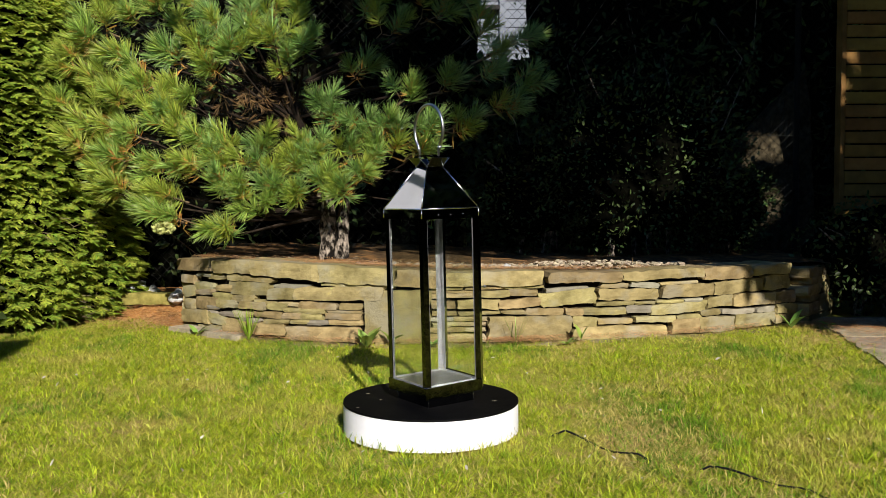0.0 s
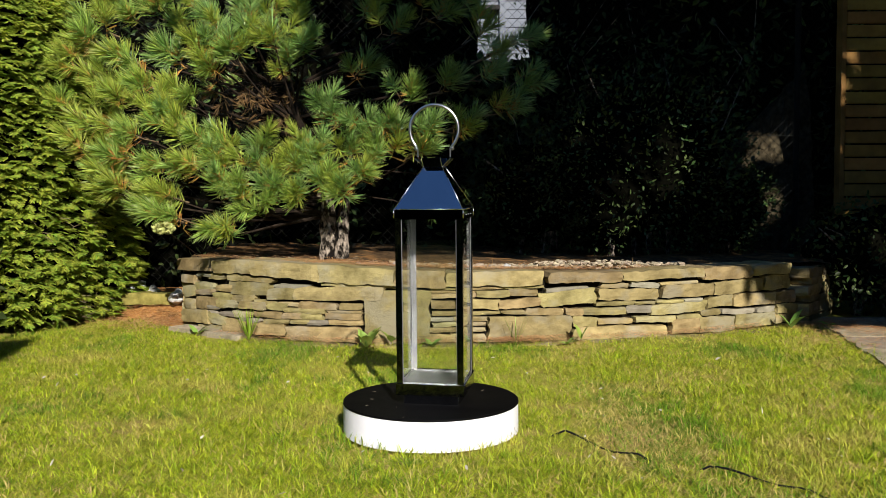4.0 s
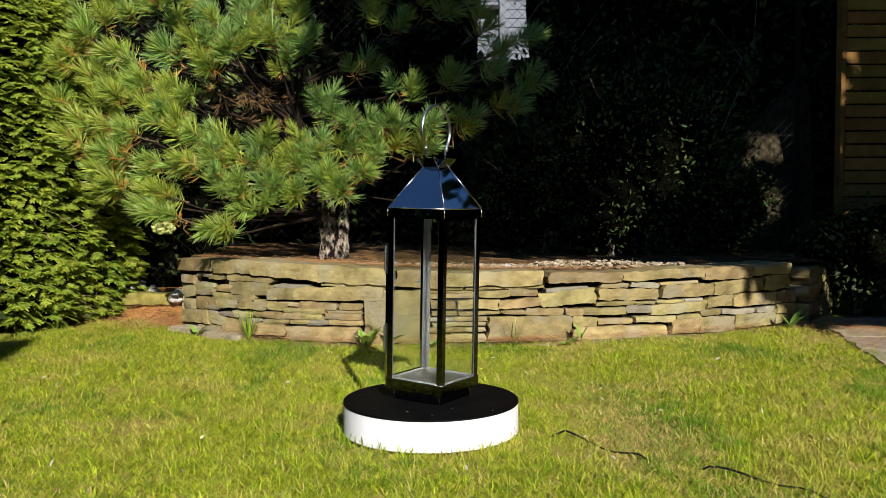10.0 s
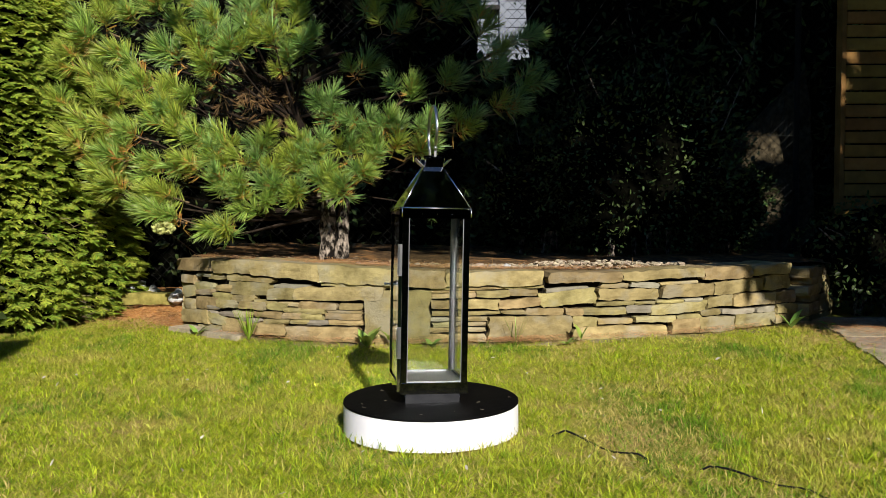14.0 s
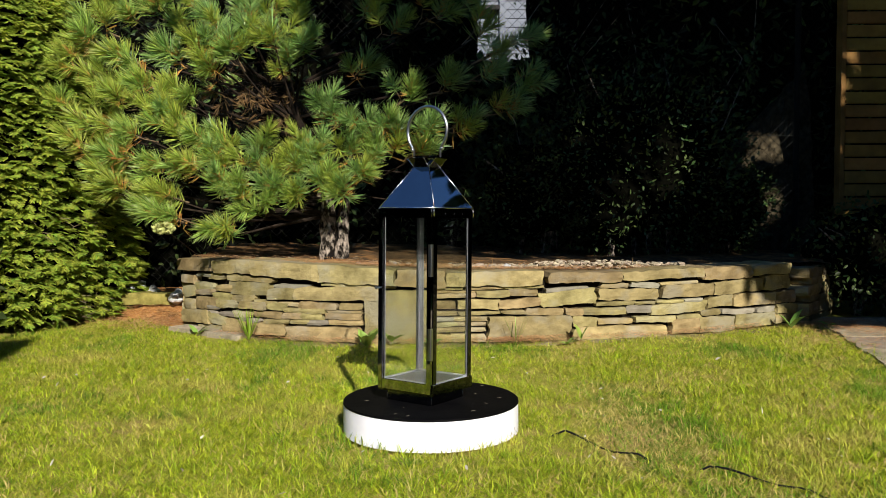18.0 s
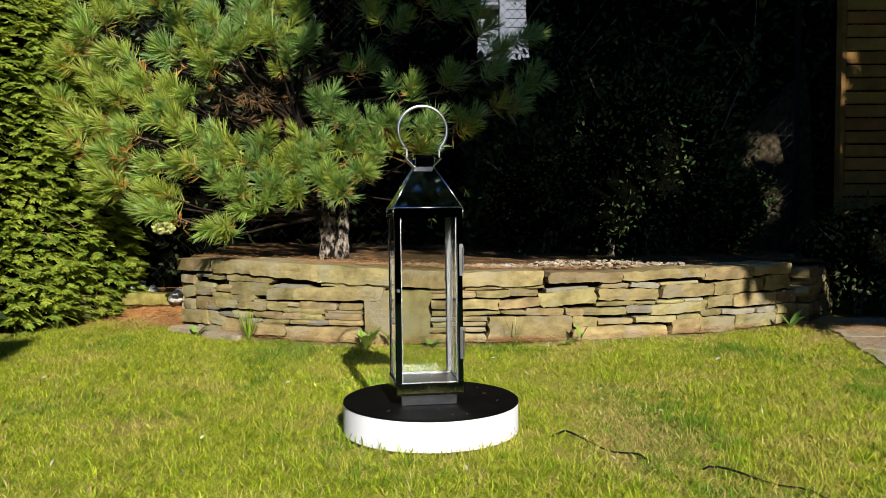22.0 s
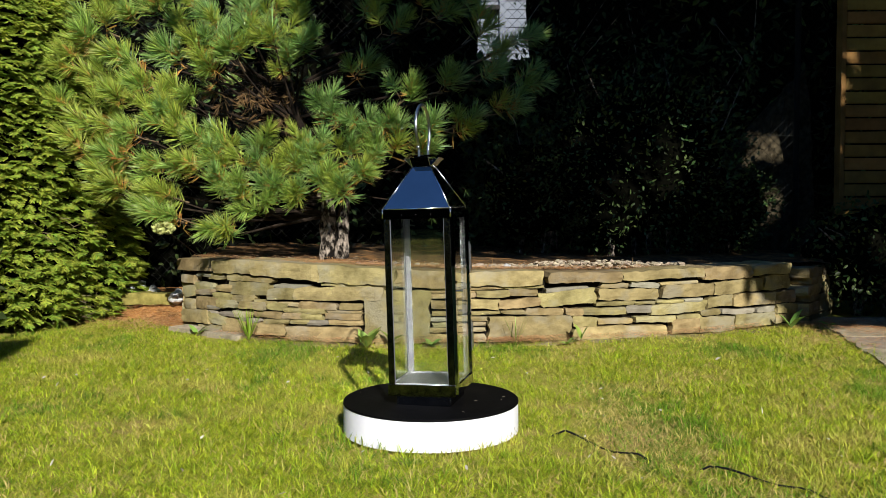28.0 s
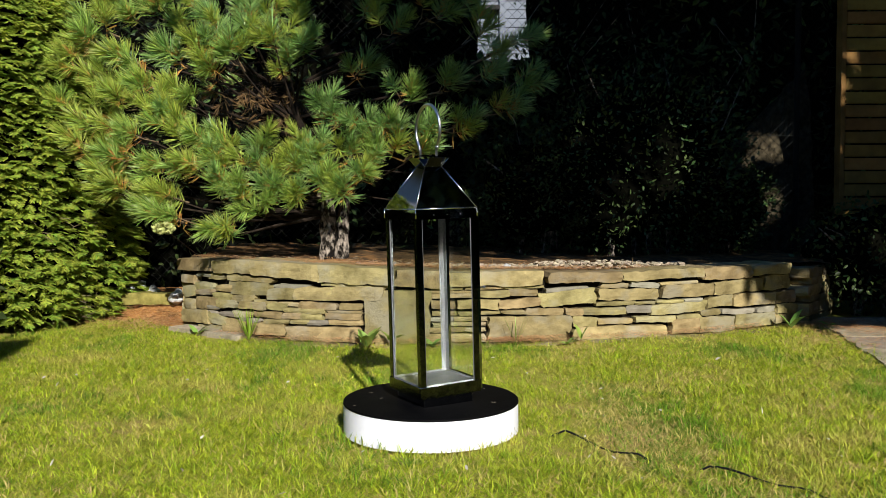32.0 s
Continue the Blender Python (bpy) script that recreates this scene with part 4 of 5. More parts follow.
def spruce():
    tree = tagged(new("spruce_tree"), "dense dark-green spruce with layered drooping sprays down to the lawn", "spruce tree")
    cx, cy = -3.22, 2.98
    tree.matrix_basis = pose(cx, cy, 0)
    def radius(z):
        return np.interp(z, (0.0, 0.15, 0.5, 1.3, 2.0, 2.5), (0.98, 1.08, 1.10, 1.0, 0.86, 0.30))
    bm = bmesh.new()
    rings = []
    for z in np.linspace(0.02, 2.45, 20):
        ring = []
        for k in range(36):
            a = k / 36 * 2 * math.pi
            q = radius(z) * (0.84 + 0.09 * noise.noise((math.cos(a) * 3, math.sin(a) * 3, z * 5)))
            ring.append(bm.verts.new((math.cos(a) * q, math.sin(a) * q, z)))
        rings.append(ring)
    for A, B in zip(rings, rings[1:]):
        for k in range(36):
            bm.faces.new((A[k], A[(k + 1) % 36], B[(k + 1) % 36], B[k]))
    bm.faces.new(rings[-1])
    bm.faces.new(rings[0])
    part("dark_core", bm, M_INNER, tree, "near-black solid core, inner shade put into its colour")
    part("trunk", tube([(0, 0, -0.05), (0, 0, 1.2), (0, 0, 2.55)], [0.09, 0.06, 0.01], 8), M_BARK, tree)
    V, F = spray_template()
    r = np.random.default_rng(3)
    n = 7800
    a = np.radians(r.uniform(-98, 14, n))
    z = 0.05 + 2.5 * r.random(n)
    # tiers of boughs: each hangs out over the dark gap below it
    wave = np.array([noise.noise((math.cos(t) * 5.5, math.sin(t) * 5.5, q * 2.2)) for t, q in zip(a, z)])
    fine = np.array([noise.noise((math.cos(t) * 15, math.sin(t) * 15, q * 11.0)) for t, q in zip(a, z)])
    u = (z + 0.14 * wave + 0.03 * fine) / 0.088
    tier = u - np.floor(u)
    keep = (fine + r.normal(0, 0.2, n) > -0.42) & (tier < 0.92)
    a, z, tier, fine, wave = a[keep], z[keep], tier[keep], fine[keep], wave[keep]
    n = len(a)
    rad = radius(z) * (0.985 + 0.10 * wave + 0.05 * fine - 0.115 * tier + r.normal(0, 0.02, n))
    P = np.stack([np.cos(a) * rad, np.sin(a) * rad, z], 1)
    da = a + r.normal(0, 0.7, n)
    D = np.stack([np.cos(da), np.sin(da), r.normal(-0.34, 0.20, n)], 1)
    R = frames(D, r.normal(0, 0.35, n)) * r.uniform(0.55, 0.95, n)[:, None, None]
    VV, FF = many(V, F, R, P)
    part("crown", tri_mesh("crown", VV, FF, M_SPRUCE), None, tree, "layered green sprays with dark gaps")
    # dead twigs low on the sunny side
    for i in range(46):
        t = radians(r.uniform(-48, -12))
        zz = r.uniform(0.03, 0.2) if i < 24 else r.uniform(0.5, 0.75)
        p = Vector((math.cos(t) * 0.98, math.sin(t) * 0.98, zz))
        d = Vector((math.cos(t) + r.normal(0, 0.4), math.sin(t) + r.normal(0, 0.4), r.normal(-0.2, 0.3))).normalized()
        q = p + d * r.uniform(0.08, 0.16)
        part("dead_twig", tube([p, p.lerp(q, 0.5) + Vector(r.normal(0, 0.012, 3)), q], [0.003, 0.0025, 0.0012], 4), M_DEAD, tree)
    return tree


def leaf_template(w=0.5):
    """A pointed leaf along +y, folded at its midrib."""
    V = np.array([(0, 0, 0), (-w * 0.42, 0.30, 0.06), (0, 0.35, 0), (w * 0.42, 0.30, 0.06), (-w * 0.34, 0.68, 0.03), (0, 0.70, -0.04), (w * 0.34, 0.68, 0.03), (0, 1.0, -0.12)])
    V[:, 2] *= min(1.0, 2 * w)
    F = np.array([(0, 2, 1), (0, 3, 2), (1, 2, 5), (1, 5, 4), (2, 3, 6), (2, 6, 5), (4, 5, 7), (5, 6, 7)])
    return V, F


def leafy(name, r, P, size, m, w=0.5, up=0.0, out=None):
    V, F = leaf_template(w)
    n = len(P)
    D = r.normal(size=(n, 3)) + np.array((0, -0.5, up))
    if out is not None:
        D += out
    R = frames(D, r.uniform(0, 6.28, n)) * (size * r.uniform(0.6, 1.3, n))[:, None, None]
    VV, FF = many(V, F, R, P)
    return tri_mesh(name, VV, FF, m)


def dark_shrub(x, y, w, d, h, z0, n, seed, size, label, name="shrub"):
    """A shaded broad-leaved shrub: dark core, stems and loose leaves."""
    t = tagged(new(name), label, "shrub")
    t.matrix_basis = pose(x, y, z0)
    r = np.random.default_rng(seed)
    bm = bmesh.new()
    bmesh.ops.create_icosphere(bm, subdivisions=4, radius=1.0)
    for v in bm.verts:
        k = 0.78 + 0.22 * noise.noise(v.co * 2.2 + Vector((seed, 0, 0)))
        v.co = Vector((v.co.x * w * k, v.co.y * d * k * 0.8, max(0.0, h / 2 + v.co.z * h / 2 * k)))
    part("dark_core", bm, M_INNER, t, "near-black solid core, shade among the stems put into its colour")
    u = r.normal(size=(n, 3))
    u /= np.linalg.norm(u, axis=1)[:, None]
    u[:, 1] = -np.abs(u[:, 1]) * np.where(r.random(n) < 0.85, 1, -1)
    k = 0.72 + 0.36 * r.random(n)
    P = np.stack([u[:, 0] * w * k, u[:, 1] * d * k, np.maximum(0.02, h / 2 + u[:, 2] * h / 2 * k)], 1)
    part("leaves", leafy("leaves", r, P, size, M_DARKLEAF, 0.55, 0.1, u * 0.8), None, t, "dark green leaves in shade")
    for i in range(5):
        b = Vector((r.uniform(-0.3, 0.3) * w, 0, 0))
        part("stem", tube([b, b + Vector((r.uniform(-0.2, 0.2) * w, -0.3 * d, h * 0.5)), b + Vector((r.uniform(-0.6, 0.6) * w, -0.5 * d, h * 0.75))], [0.02, 0.014, 0.004], 6), M_BARK, t)
    return t


def big_tree(name, label, x, y, trunk, crowns, seed, size, m, gaps=(), dense=1.0):
    """A tall tree: trunk, a limb to each bough mass, and leaves by the thousand. gaps: openings in the crown along the sun's rays."""
    t = tagged(new(name), label, "tree")
    t.matrix_basis = pose(x, y, 0)
    r = np.random.default_rng(seed)
    part("trunk", tube([(0, 0, -0.1), (0.02, 0, trunk * 0.5), (0, 0.05, trunk), (0, 0.1, trunk + 2.2)], [0.2, 0.16, 0.13, 0.04], 12), M_BARK, t)
    for cx, cy, cz, rx, ry, rz in crowns:
        c = np.array((cx - x, cy - y, cz))
        part("limb", tube([(0, 0.05, trunk), tuple(c * (0.5, 0.5, 0) + (0, 0, (trunk + cz) / 2 + 0.1)), tuple(c)], [0.075, 0.045, 0.012], 7), M_BARK, t)
        n = int(1000 * dense * rx * ry * rz * (0.2 / size) ** 1.5)
        u = r.normal(size=(n, 3))
        u /= np.linalg.norm(u, axis=1)[:, None]
        P = u * (r.random(n) ** 0.4)[:, None] * np.array((rx, ry, rz)) + c
        s = np.array(TO_SUN)
        for gx, gy, gz, gr in gaps:
            v = P + (x - gx, y - gy, -gz)
            off = v - (v @ s)[:, None] * s
            P = P[np.linalg.norm(off, axis=1) > gr + size * 0.45]
        part("crown", leafy("crown", r, P, size, m, 0.7), None, t)
    return t


def chain_link():
    f = tagged(new("chain_link_fence"), "galvanised chain-link fence behind the bed, shade in its near-black colour", "fence")
    f.matrix_basis = pose(0, 3.75, 0)
    x0, x1, h, s = -4.6, 3.05, 2.5, 0.075
    V, F = np.array([(-1, 0, 0), (0.5, 0, 0.87), (0.5, 0, -0.87), (-1, 1, 0), (0.5, 1, 0.87), (0.5, 1, -0.87)]), np.array([(0, 1, 4), (0, 4, 3), (1, 2, 5), (1, 5, 4), (2, 0, 3), (2, 3, 5)])
    VV, FF, k = [], [], 0
    for sgn in (-1, 1):
        c = x0 - h
        while c < x1 + h:
            a = Vector((c, 0.002 * sgn, 0.0))
            lo, hi = (x0 - c) * sgn, (x1 - c) * sgn
            lo, hi = max(0, min(lo, hi)), min(h, max(lo, hi))
            if hi > lo:
                p, q = Vector((c + sgn * lo, 0.002 * sgn, lo)), Vector((c + sgn * hi, 0.002 * sgn, hi))
                d = q - p
                R = frames([tuple(d)])[0]
                T = V * np.array((0.0016, d.length, 0.0016))
                VV.append(T @ R.T + np.array(p))
                FF.append(F + k)
                k += 6
            c += s
    part("mesh", tri_mesh("mesh", np.concatenate(VV), np.concatenate(FF), M_WIRE), None, f, "diamond wire mesh")
    for x in (-4.4, -1.6, 2.80):
        part("post", tube([(x, 0.03, -0.1), (x, 0.03, 2.55)], 0.022, 10), M_WIRE, f)
    for z in (0.08, 1.28, 2.45):
        part("tension_wire", tube([(x0, 0.006, z), (x1, 0.006, z)], 0.002, 5), M_WIRE, f)


def ivy():
    """A climber on the wire mesh: thin stems and many small leaves."""
    t = tagged(new("ivy"), "dark green climber with small leaves on the wire fence", "climber")
    t.matrix_basis = pose(0.6, 3.70, 0.36)
    r = np.random.default_rng(63)
    n = 3400
    x, z = r.uniform(0, 1.85, n), r.uniform(0, 2.2, n)
    thick = np.array([noise.noise((a * 1.8, 0.0, b * 1.8)) for a, b in zip(x, z)])
    ok = thick + r.normal(0, 0.16, n) > 0.10
    P = np.stack([x, -0.02 - np.abs(r.normal(0, 0.05, n)), z], 1)[ok]
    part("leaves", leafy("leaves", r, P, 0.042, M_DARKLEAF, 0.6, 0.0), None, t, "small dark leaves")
    for i in range(7):
        a = 0.15 + 0.26 * i
        part("stem", tube([(a, 0, 0), (a + r.uniform(-0.2, 0.2), -0.02, 0.8), (a + r.uniform(-0.3, 0.3), -0.015, 1.5), (a + r.uniform(-0.4, 0.4), -0.02, 2.1)], [0.008, 0.006, 0.004, 0.002], 5), M_BARK, t)


def board_fence():
    f = tagged(new("board_fence"), "orange-brown stained fence of horizontal boards with a square post", "fence")
    f.matrix_basis = pose(2.895, 3.25, 0)
    part("post", boxes((0, 0.034, -0.004, 0.09, -0.1, 2.45), bevel=0.004), M_WOOD, f)
    me = bm_mesh("board", boxes((0, 2.6, 0, 0.022, 0, 0.083), bevel=0.003), M_WOOD)
    for i in range(27):
        part("board", me, None, f, at=pose(0.036, 0.004 + 0.003 * (i % 2), 0.05 + i * 0.0945))
    part("post", boxes((1.9, 1.98, 0.036, 0.12, -0.1, 2.45), bevel=0.004), M_WOOD, f)


def house():
    h = tagged(new("neighbour_house"), "clapboard neighbouring house behind the trees, shade put into its grey colour", "house")
    h.matrix_basis = pose(0.45, 11.0, 0)
    part("wall", boxes((0, 7.0, 0.05, 5.0, 0, 5.6)), M_SIDING, h)
    me = bm_mesh("clapboard", boxes((0, 7.0, 0, 0.03, 0, 0.135), bevel=0.006), M_SIDING)
    for i in range(36):
        part("clapboard", me, None, h, at=pose(0, 0.018, 0.5 + i * 0.14, -6))
    part("porch_eave", boxes((-0.5, 0.52, -0.16, -0.005, 3.82, 3.90), bevel=0.01), M_ROOFING, h, "dark eave of the porch")
    part("corner_board", boxes((0.52, 0.62, -0.05, 0.02, 0.4, 5.6)), M_SIDING, h)
    part("corner_trim", boxes((-0.03, 0.12, -0.02, 0.05, 0.4, 5.6)), M_SIDING, h)
    bm = bmesh.new()
    a = [bm.verts.new(p) for p in ((-0.5, -0.6, 5.5), (7.5, -0.6, 5.5), (7.5, 2.5, 7.4), (-0.5, 2.5, 7.4), (7.5, 5.6, 5.5), (-0.5, 5.6, 5.5))]
    for q in ((0, 1, 2, 3), (3, 2, 4, 5), (0, 3, 5), (1, 4, 2), (0, 5, 4, 1)):
        bm.faces.new([a[i] for i in q])
    part("roof", bm, M_ROOFING, h)


def gable_house():
    """A tall pale house beyond the spruce; its gable end shows in the lantern's polished roof."""
    h = tagged(new("neighbour_house"), "tall pale grey gabled house beyond the spruce", "house")
    h.matrix_basis = pose(-10.2, 6.6, 0)
    bm = bmesh.new()
    rim = [(-3.0, 0.0), (3.0, 0.0), (3.0, 5.9), (0.0, 8.4), (-3.0, 5.9)]
    front = [bm.verts.new((x, 0, z)) for x, z in rim]
    rear = [bm.verts.new((x, 7.0, z)) for x, z in rim]
    bm.faces.new(front)
    bm.faces.new(rear[::-1])
    for i in range(5):
        j = (i + 1) % 5
        bm.faces.new((front[j], front[i], rear[i], rear[j]))
    bmesh.ops.recalc_face_normals(bm, faces=bm.faces)
    part("wall", bm, M_PALEWALL, h)
    for sgn in (-1, 1):
        bm = boxes((0.0, 4.25, -0.35, 7.35, 0.0, 0.16))
        slope = math.degrees(math.atan2(2.5, 3.0))
        part("roof", bm, M_ROOFING, h, at=pose(0, 0, 8.42, 0, slope, 0) if sgn > 0 else pose(0, 7.0, 8.42, 0, 0, 180) @ pose(0, 0, 0, 0, slope, 0))
        part("barge_board", boxes((0.0, 4.25, -0.40, -0.36, -0.04, 0.20)), M_PALEWALL, h,
             at=pose(0, 0, 8.42, 0, slope, 0) if sgn > 0 else pose(0, 7.0, 8.42, 0, 0, 180) @ pose(0, 0, 0, 0, slope, 0) @ pose(0, 7.76, 0))


def tall_hedge(x, y, w, d, h, seed, label, n=2600, name="hedge"):
    """A clipped evergreen seen in shade: dark core and dense leaves."""
    t = tagged(new(name), label, "hedge")
    t.matrix_basis = pose(x, y, 0)
    r = np.random.default_rng(seed)
    bm = bmesh.new()
    bmesh.ops.create_cube(bm, size=1.0)
    bmesh.ops.subdivide_edges(bm, edges=bm.edges[:], cuts=9, use_grid_fill=True)
    for v in bm.verts:
        nv = noise.noise_vector(v.co * 7 + Vector((seed, 0, 0))) * 0.16
        v.co = Vector((v.co.x * w, v.co.y * d, (v.co.z + 0.5) * h)) + nv * min(1, v.co.z + 0.5)
    part("dark_core", bm, M_INNER, t, "near-black solid core, inner shade put into its colour")
    P = np.stack([r.uniform(-0.52, 0.52, n) * w, -d / 2 - r.normal(0.02, 0.07, n), r.uniform(0, 1.02, n) * h], 1)
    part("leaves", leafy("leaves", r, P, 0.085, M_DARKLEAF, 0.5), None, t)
    return t


pine()
spruce()
chain_link()
ivy()
board_fence()
house()
gable_house()
# small openings of the crown: side and height tangents (thousandths), depth and width of the sun spot
SUN_GAPS = tuple((*sight(a / 1000, b / 1000, y), w) for a, b, y, w in (
    (268, 116, 2.85, 0.05), (288, 103, 2.85, 0.05), (305, 113, 2.9, 0.04), (312, 162, 3.1, 0.04), (322, 198, 3.6, 0.05), (182, 205, 3.6, 0.03),
    (215, 76, 2.9, 0.04), (268, 80, 2.85, 0.04), (340, 277, 3.6, 0.05), (383, 76, 3.2, 0.03), (406, 149, 3.6, 0.06), 
    (412, 73, 3.6, 0.06), (220, 255, 3.6, 0.03), (150, 112, 3.3, 0.03), (385, 140, 3.6, 0.04)))
# out of view; small crowns and openings added to place shade and sun
big_tree("shade_tree", "tall broad-leaved garden tree with a dense high crown", 4.6, -2.6, 2.5,
         ((2.85, -2.0, 4.15, 1.15, 1.3, 1.0), (4.15, -2.0, 3.27, 1.05, 1.2, 0.76), (1.45, -3.02, 5.35, 1.0, 1.0, 0.70), (1.92, -2.0, 3.97, 0.85, 0.9, 0.55), (4.0, -1.9, 4.0, 1.3, 1.3, 1.15), (5.3, -2.1, 4.3, 1.3, 1.3, 1.5), (2.0, -2.0, 5.2, 1.25, 1.2, 0.95),
          (3.3, -2.1, 5.4, 1.5, 1.4, 1.2), (1.66, -1.9, 6.4, 1.3, 1.2, 0.9), (3.2, -2.2, 6.7, 1.7, 1.4, 1.1), (5.0, -2.2, 6.0, 1.4, 1.4, 1.3), (0.72, -5.0, 5.52, 0.28, 0.4, 0.20), (1.27, -5.0, 5.77, 0.36, 0.5, 0.19), (3.22, -2.0, 3.05, 0.34, 1.0, 0.10), (3.58, -2.0, 2.72, 0.28, 0.9, 0.24), (1.6, -2.0, 4.5, 0.32, 0.5, 0.2), (1.3, -2.0, 3.69, 0.14, 0.4, 0.12)),
         29, 0.20, M_SHADELEAF, SUN_GAPS + ((2.9, 2.6, 0.42, 0.06), (3.05, 2.65, 0.30, 0.06), (2.75, 2.7, 0.25, 0.05), (3.1, 2.6, 0.56, 0.05), (2.95, 2.6, 0.66, 0.04), (2.50, 2.72, 0.25, 0.04), (2.3, 3.0, 0.62, 0.04), (2.55, 3.3, 0.95, 0.05), (2.62, 3.5, 1.45, 0.05), (2.75, 2.12, 0.0, 0.10), (2.62, 2.28, 0.0, 0.07), (2.95, 1.95, 0.0, 0.10), (2.35, 1.95, 0.0, 0.10), (2.50, 1.70, 0.0, 0.16), (2.62, 1.45, 0.0, 0.16), (2.75, 1.70, 0.0, 0.10), (2.98, 3.25, 1.90, 0.04), (2.98, 3.25, 1.79, 0.04), (2.93, 3.25, 1.68, -0.02), (2.92, 3.25, 1.58, -0.04), (2.96, 3.25, 1.44, -0.02), (2.2, 2.4, 0.36, 0.02), (3.05, 3.25, 0.76, 0.0), (2.92, 3.25, 0.66, -0.02), (2.66, 3.85, 0.86, 0.02), (2.64, 3.85, 0.55, -0.02), (1.3, 2.85, 1.0, 0.05), (1.55, 2.85, 0.98, 0.05), (1.42, 2.82, 0.80, 0.04), (1.62, 2.95, 1.3, 0.03), (1.15, 2.95, 0.85, 0.03), (2.05, 3.1, 0.88, 0.03), (2.35, 3.2, 1.15, 0.04), (2.45, 3.4, 0.75, 0.05)))
# two evergreens out of view, added to keep sky light off the bed
big_tree("tree", "unseen evergreen tree, added to block sky light over the bed", 2.3, 6.0, 2.4,
         ((1.0, 3.7, 3.75, 1.3, 1.2, 0.8), (2.5, 3.5, 3.75, 1.1, 1.2, 0.8), (0.2, 4.8, 4.5, 1.4, 1.2, 1.0), (2.0, 4.9, 5.0, 1.8, 1.4, 1.2), (5.2, 4.9, 4.0, 0.9, 0.9, 1.0)),
         31, 0.24, M_DARKLEAF)
big_tree("tree", "unseen evergreen tree, added to block sky light over the bed", -1.4, 6.0, 2.6,
         ((-1.4, 5.0, 4.6, 1.3, 1.2, 1.2), (-0.9, 4.2, 3.9, 1.1, 1.0, 0.9), (-2.2, 5.4, 3.9, 1.0, 1.0, 1.0)), 33, 0.24, M_DARKLEAF)
big_tree("tree", "dark evergreen tree at the garden's side", 5.9, 1.6, 2.4,
         ((3.9, -0.45, 5.25, 1.05, 1.0, 1.1), (4.9, 0.6, 4.6, 1.1, 1.3, 1.4), (5.3, 2.1, 4.9, 1.1, 1.1, 1.4), (5.6, 1.2, 6.4, 1.4, 1.6, 1.3), (5.3, 3.4, 6.2, 1.1, 1.1, 1.2)), 37, 0.24, M_DARKLEAF)
for i, (x, w, h) in enumerate(((-3.4, 2.4, 3.0), (-0.93, 2.5, 3.6), (0.58, 0.7, 1.93))):
    tall_hedge(x, 4.9, w, 1.2, h, 40 + i, "dark evergreen hedge in deep shade behind the fence")
for i, (x, w, h) in enumerate(((2.02, 2.3, 3.6), (4.3, 2.3, 3.6))):
    tall_hedge(x, 4.7, w, 1.0, h, 50 + i, "dark evergreen hedge in deep shade behind the fence")
# behind the camera, added to cast lawn shade and darken the steel's reflections
for i, (x, y, h) in enumerate(((-1.91, -7.0, 4.80), (1.55, -7.0, 3.1), (4.87, -7.0, 3.1), (8.2, -7.0, 3.1), (-5.2, -17.0, 2.4), (-8.5, -17.0, 2.4), (-11.8, -17.0, 2.4), (-15.1, -17.0, 2.4))):
    tall_hedge(x, y, 3.32, 1.0, h, 70 + i, "unseen hedge behind the lawn, added to cast shade and darken reflections", 1200)
# left of the view, added so that steel and panes reflect something dark
for i, (y, w) in enumerate(((0.3, 3.2), (-2.0, 1.35))):
    g = tall_hedge(-3.1, y, w, 0.9, 1.65, 96 + i, "unseen side hedge, added to darken the lantern's reflections", 900)
    g.matrix_basis = pose(-3.1, y, 0, 0, 0, 90)
# right of the view, added to hold sky light off the shaded corner
for i in range(3):
    g = tall_hedge(4.9, -2.6 + 2.5 * i, 2.6, 0.9, (3.6, 4.2, 2.9)[i], 90 + i, "unseen tall side hedge, added to block sky light", 900)
    g.matrix_basis = pose(4.9, -2.6 + 2.5 * i, 0, 0, 0, -90)
dark_shrub(1.45, 3.25, 0.75, 0.45, 1.35, 0.38, 3200, 81, 0.036, "dark broad-leaved shrub in deep shade behind the wall")
dark_shrub(2.05, 3.45, 0.48, 0.35, 0.75, 0.36, 1500, 82, 0.036, "dark broad-leaved shrub in deep shade behind the wall")
dark_shrub(0.75, 3.5, 0.5, 0.3, 0.95, 0.38, 1400, 83, 0.036, "dark broad-leaved shrub in deep shade behind the wall")
dark_shrub(3.0, 2.85, 0.62, 0.35, 0.80, 0.0, 1500, 84, 0.04, "low dark shrub in shade beside the slate path")


# litter, pebbles, rocks, slabs and weeds
def scatter(name, P, V, F, rots, m, label, cat):
    VV, FF = many(V, F, rots, P)
    tagged(part(name, tri_mesh(name, VV, FF, m)), label, cat, kind="stuff")


def bed_z(x, y):
    return wall_top(min(x, 2.1)) + 0.006


def bank_z(y):
    t = min(1, max(0, (y - 2.70) / 0.35))
    return 0.006 + 0.10 * t * t * (3 - 2 * t)


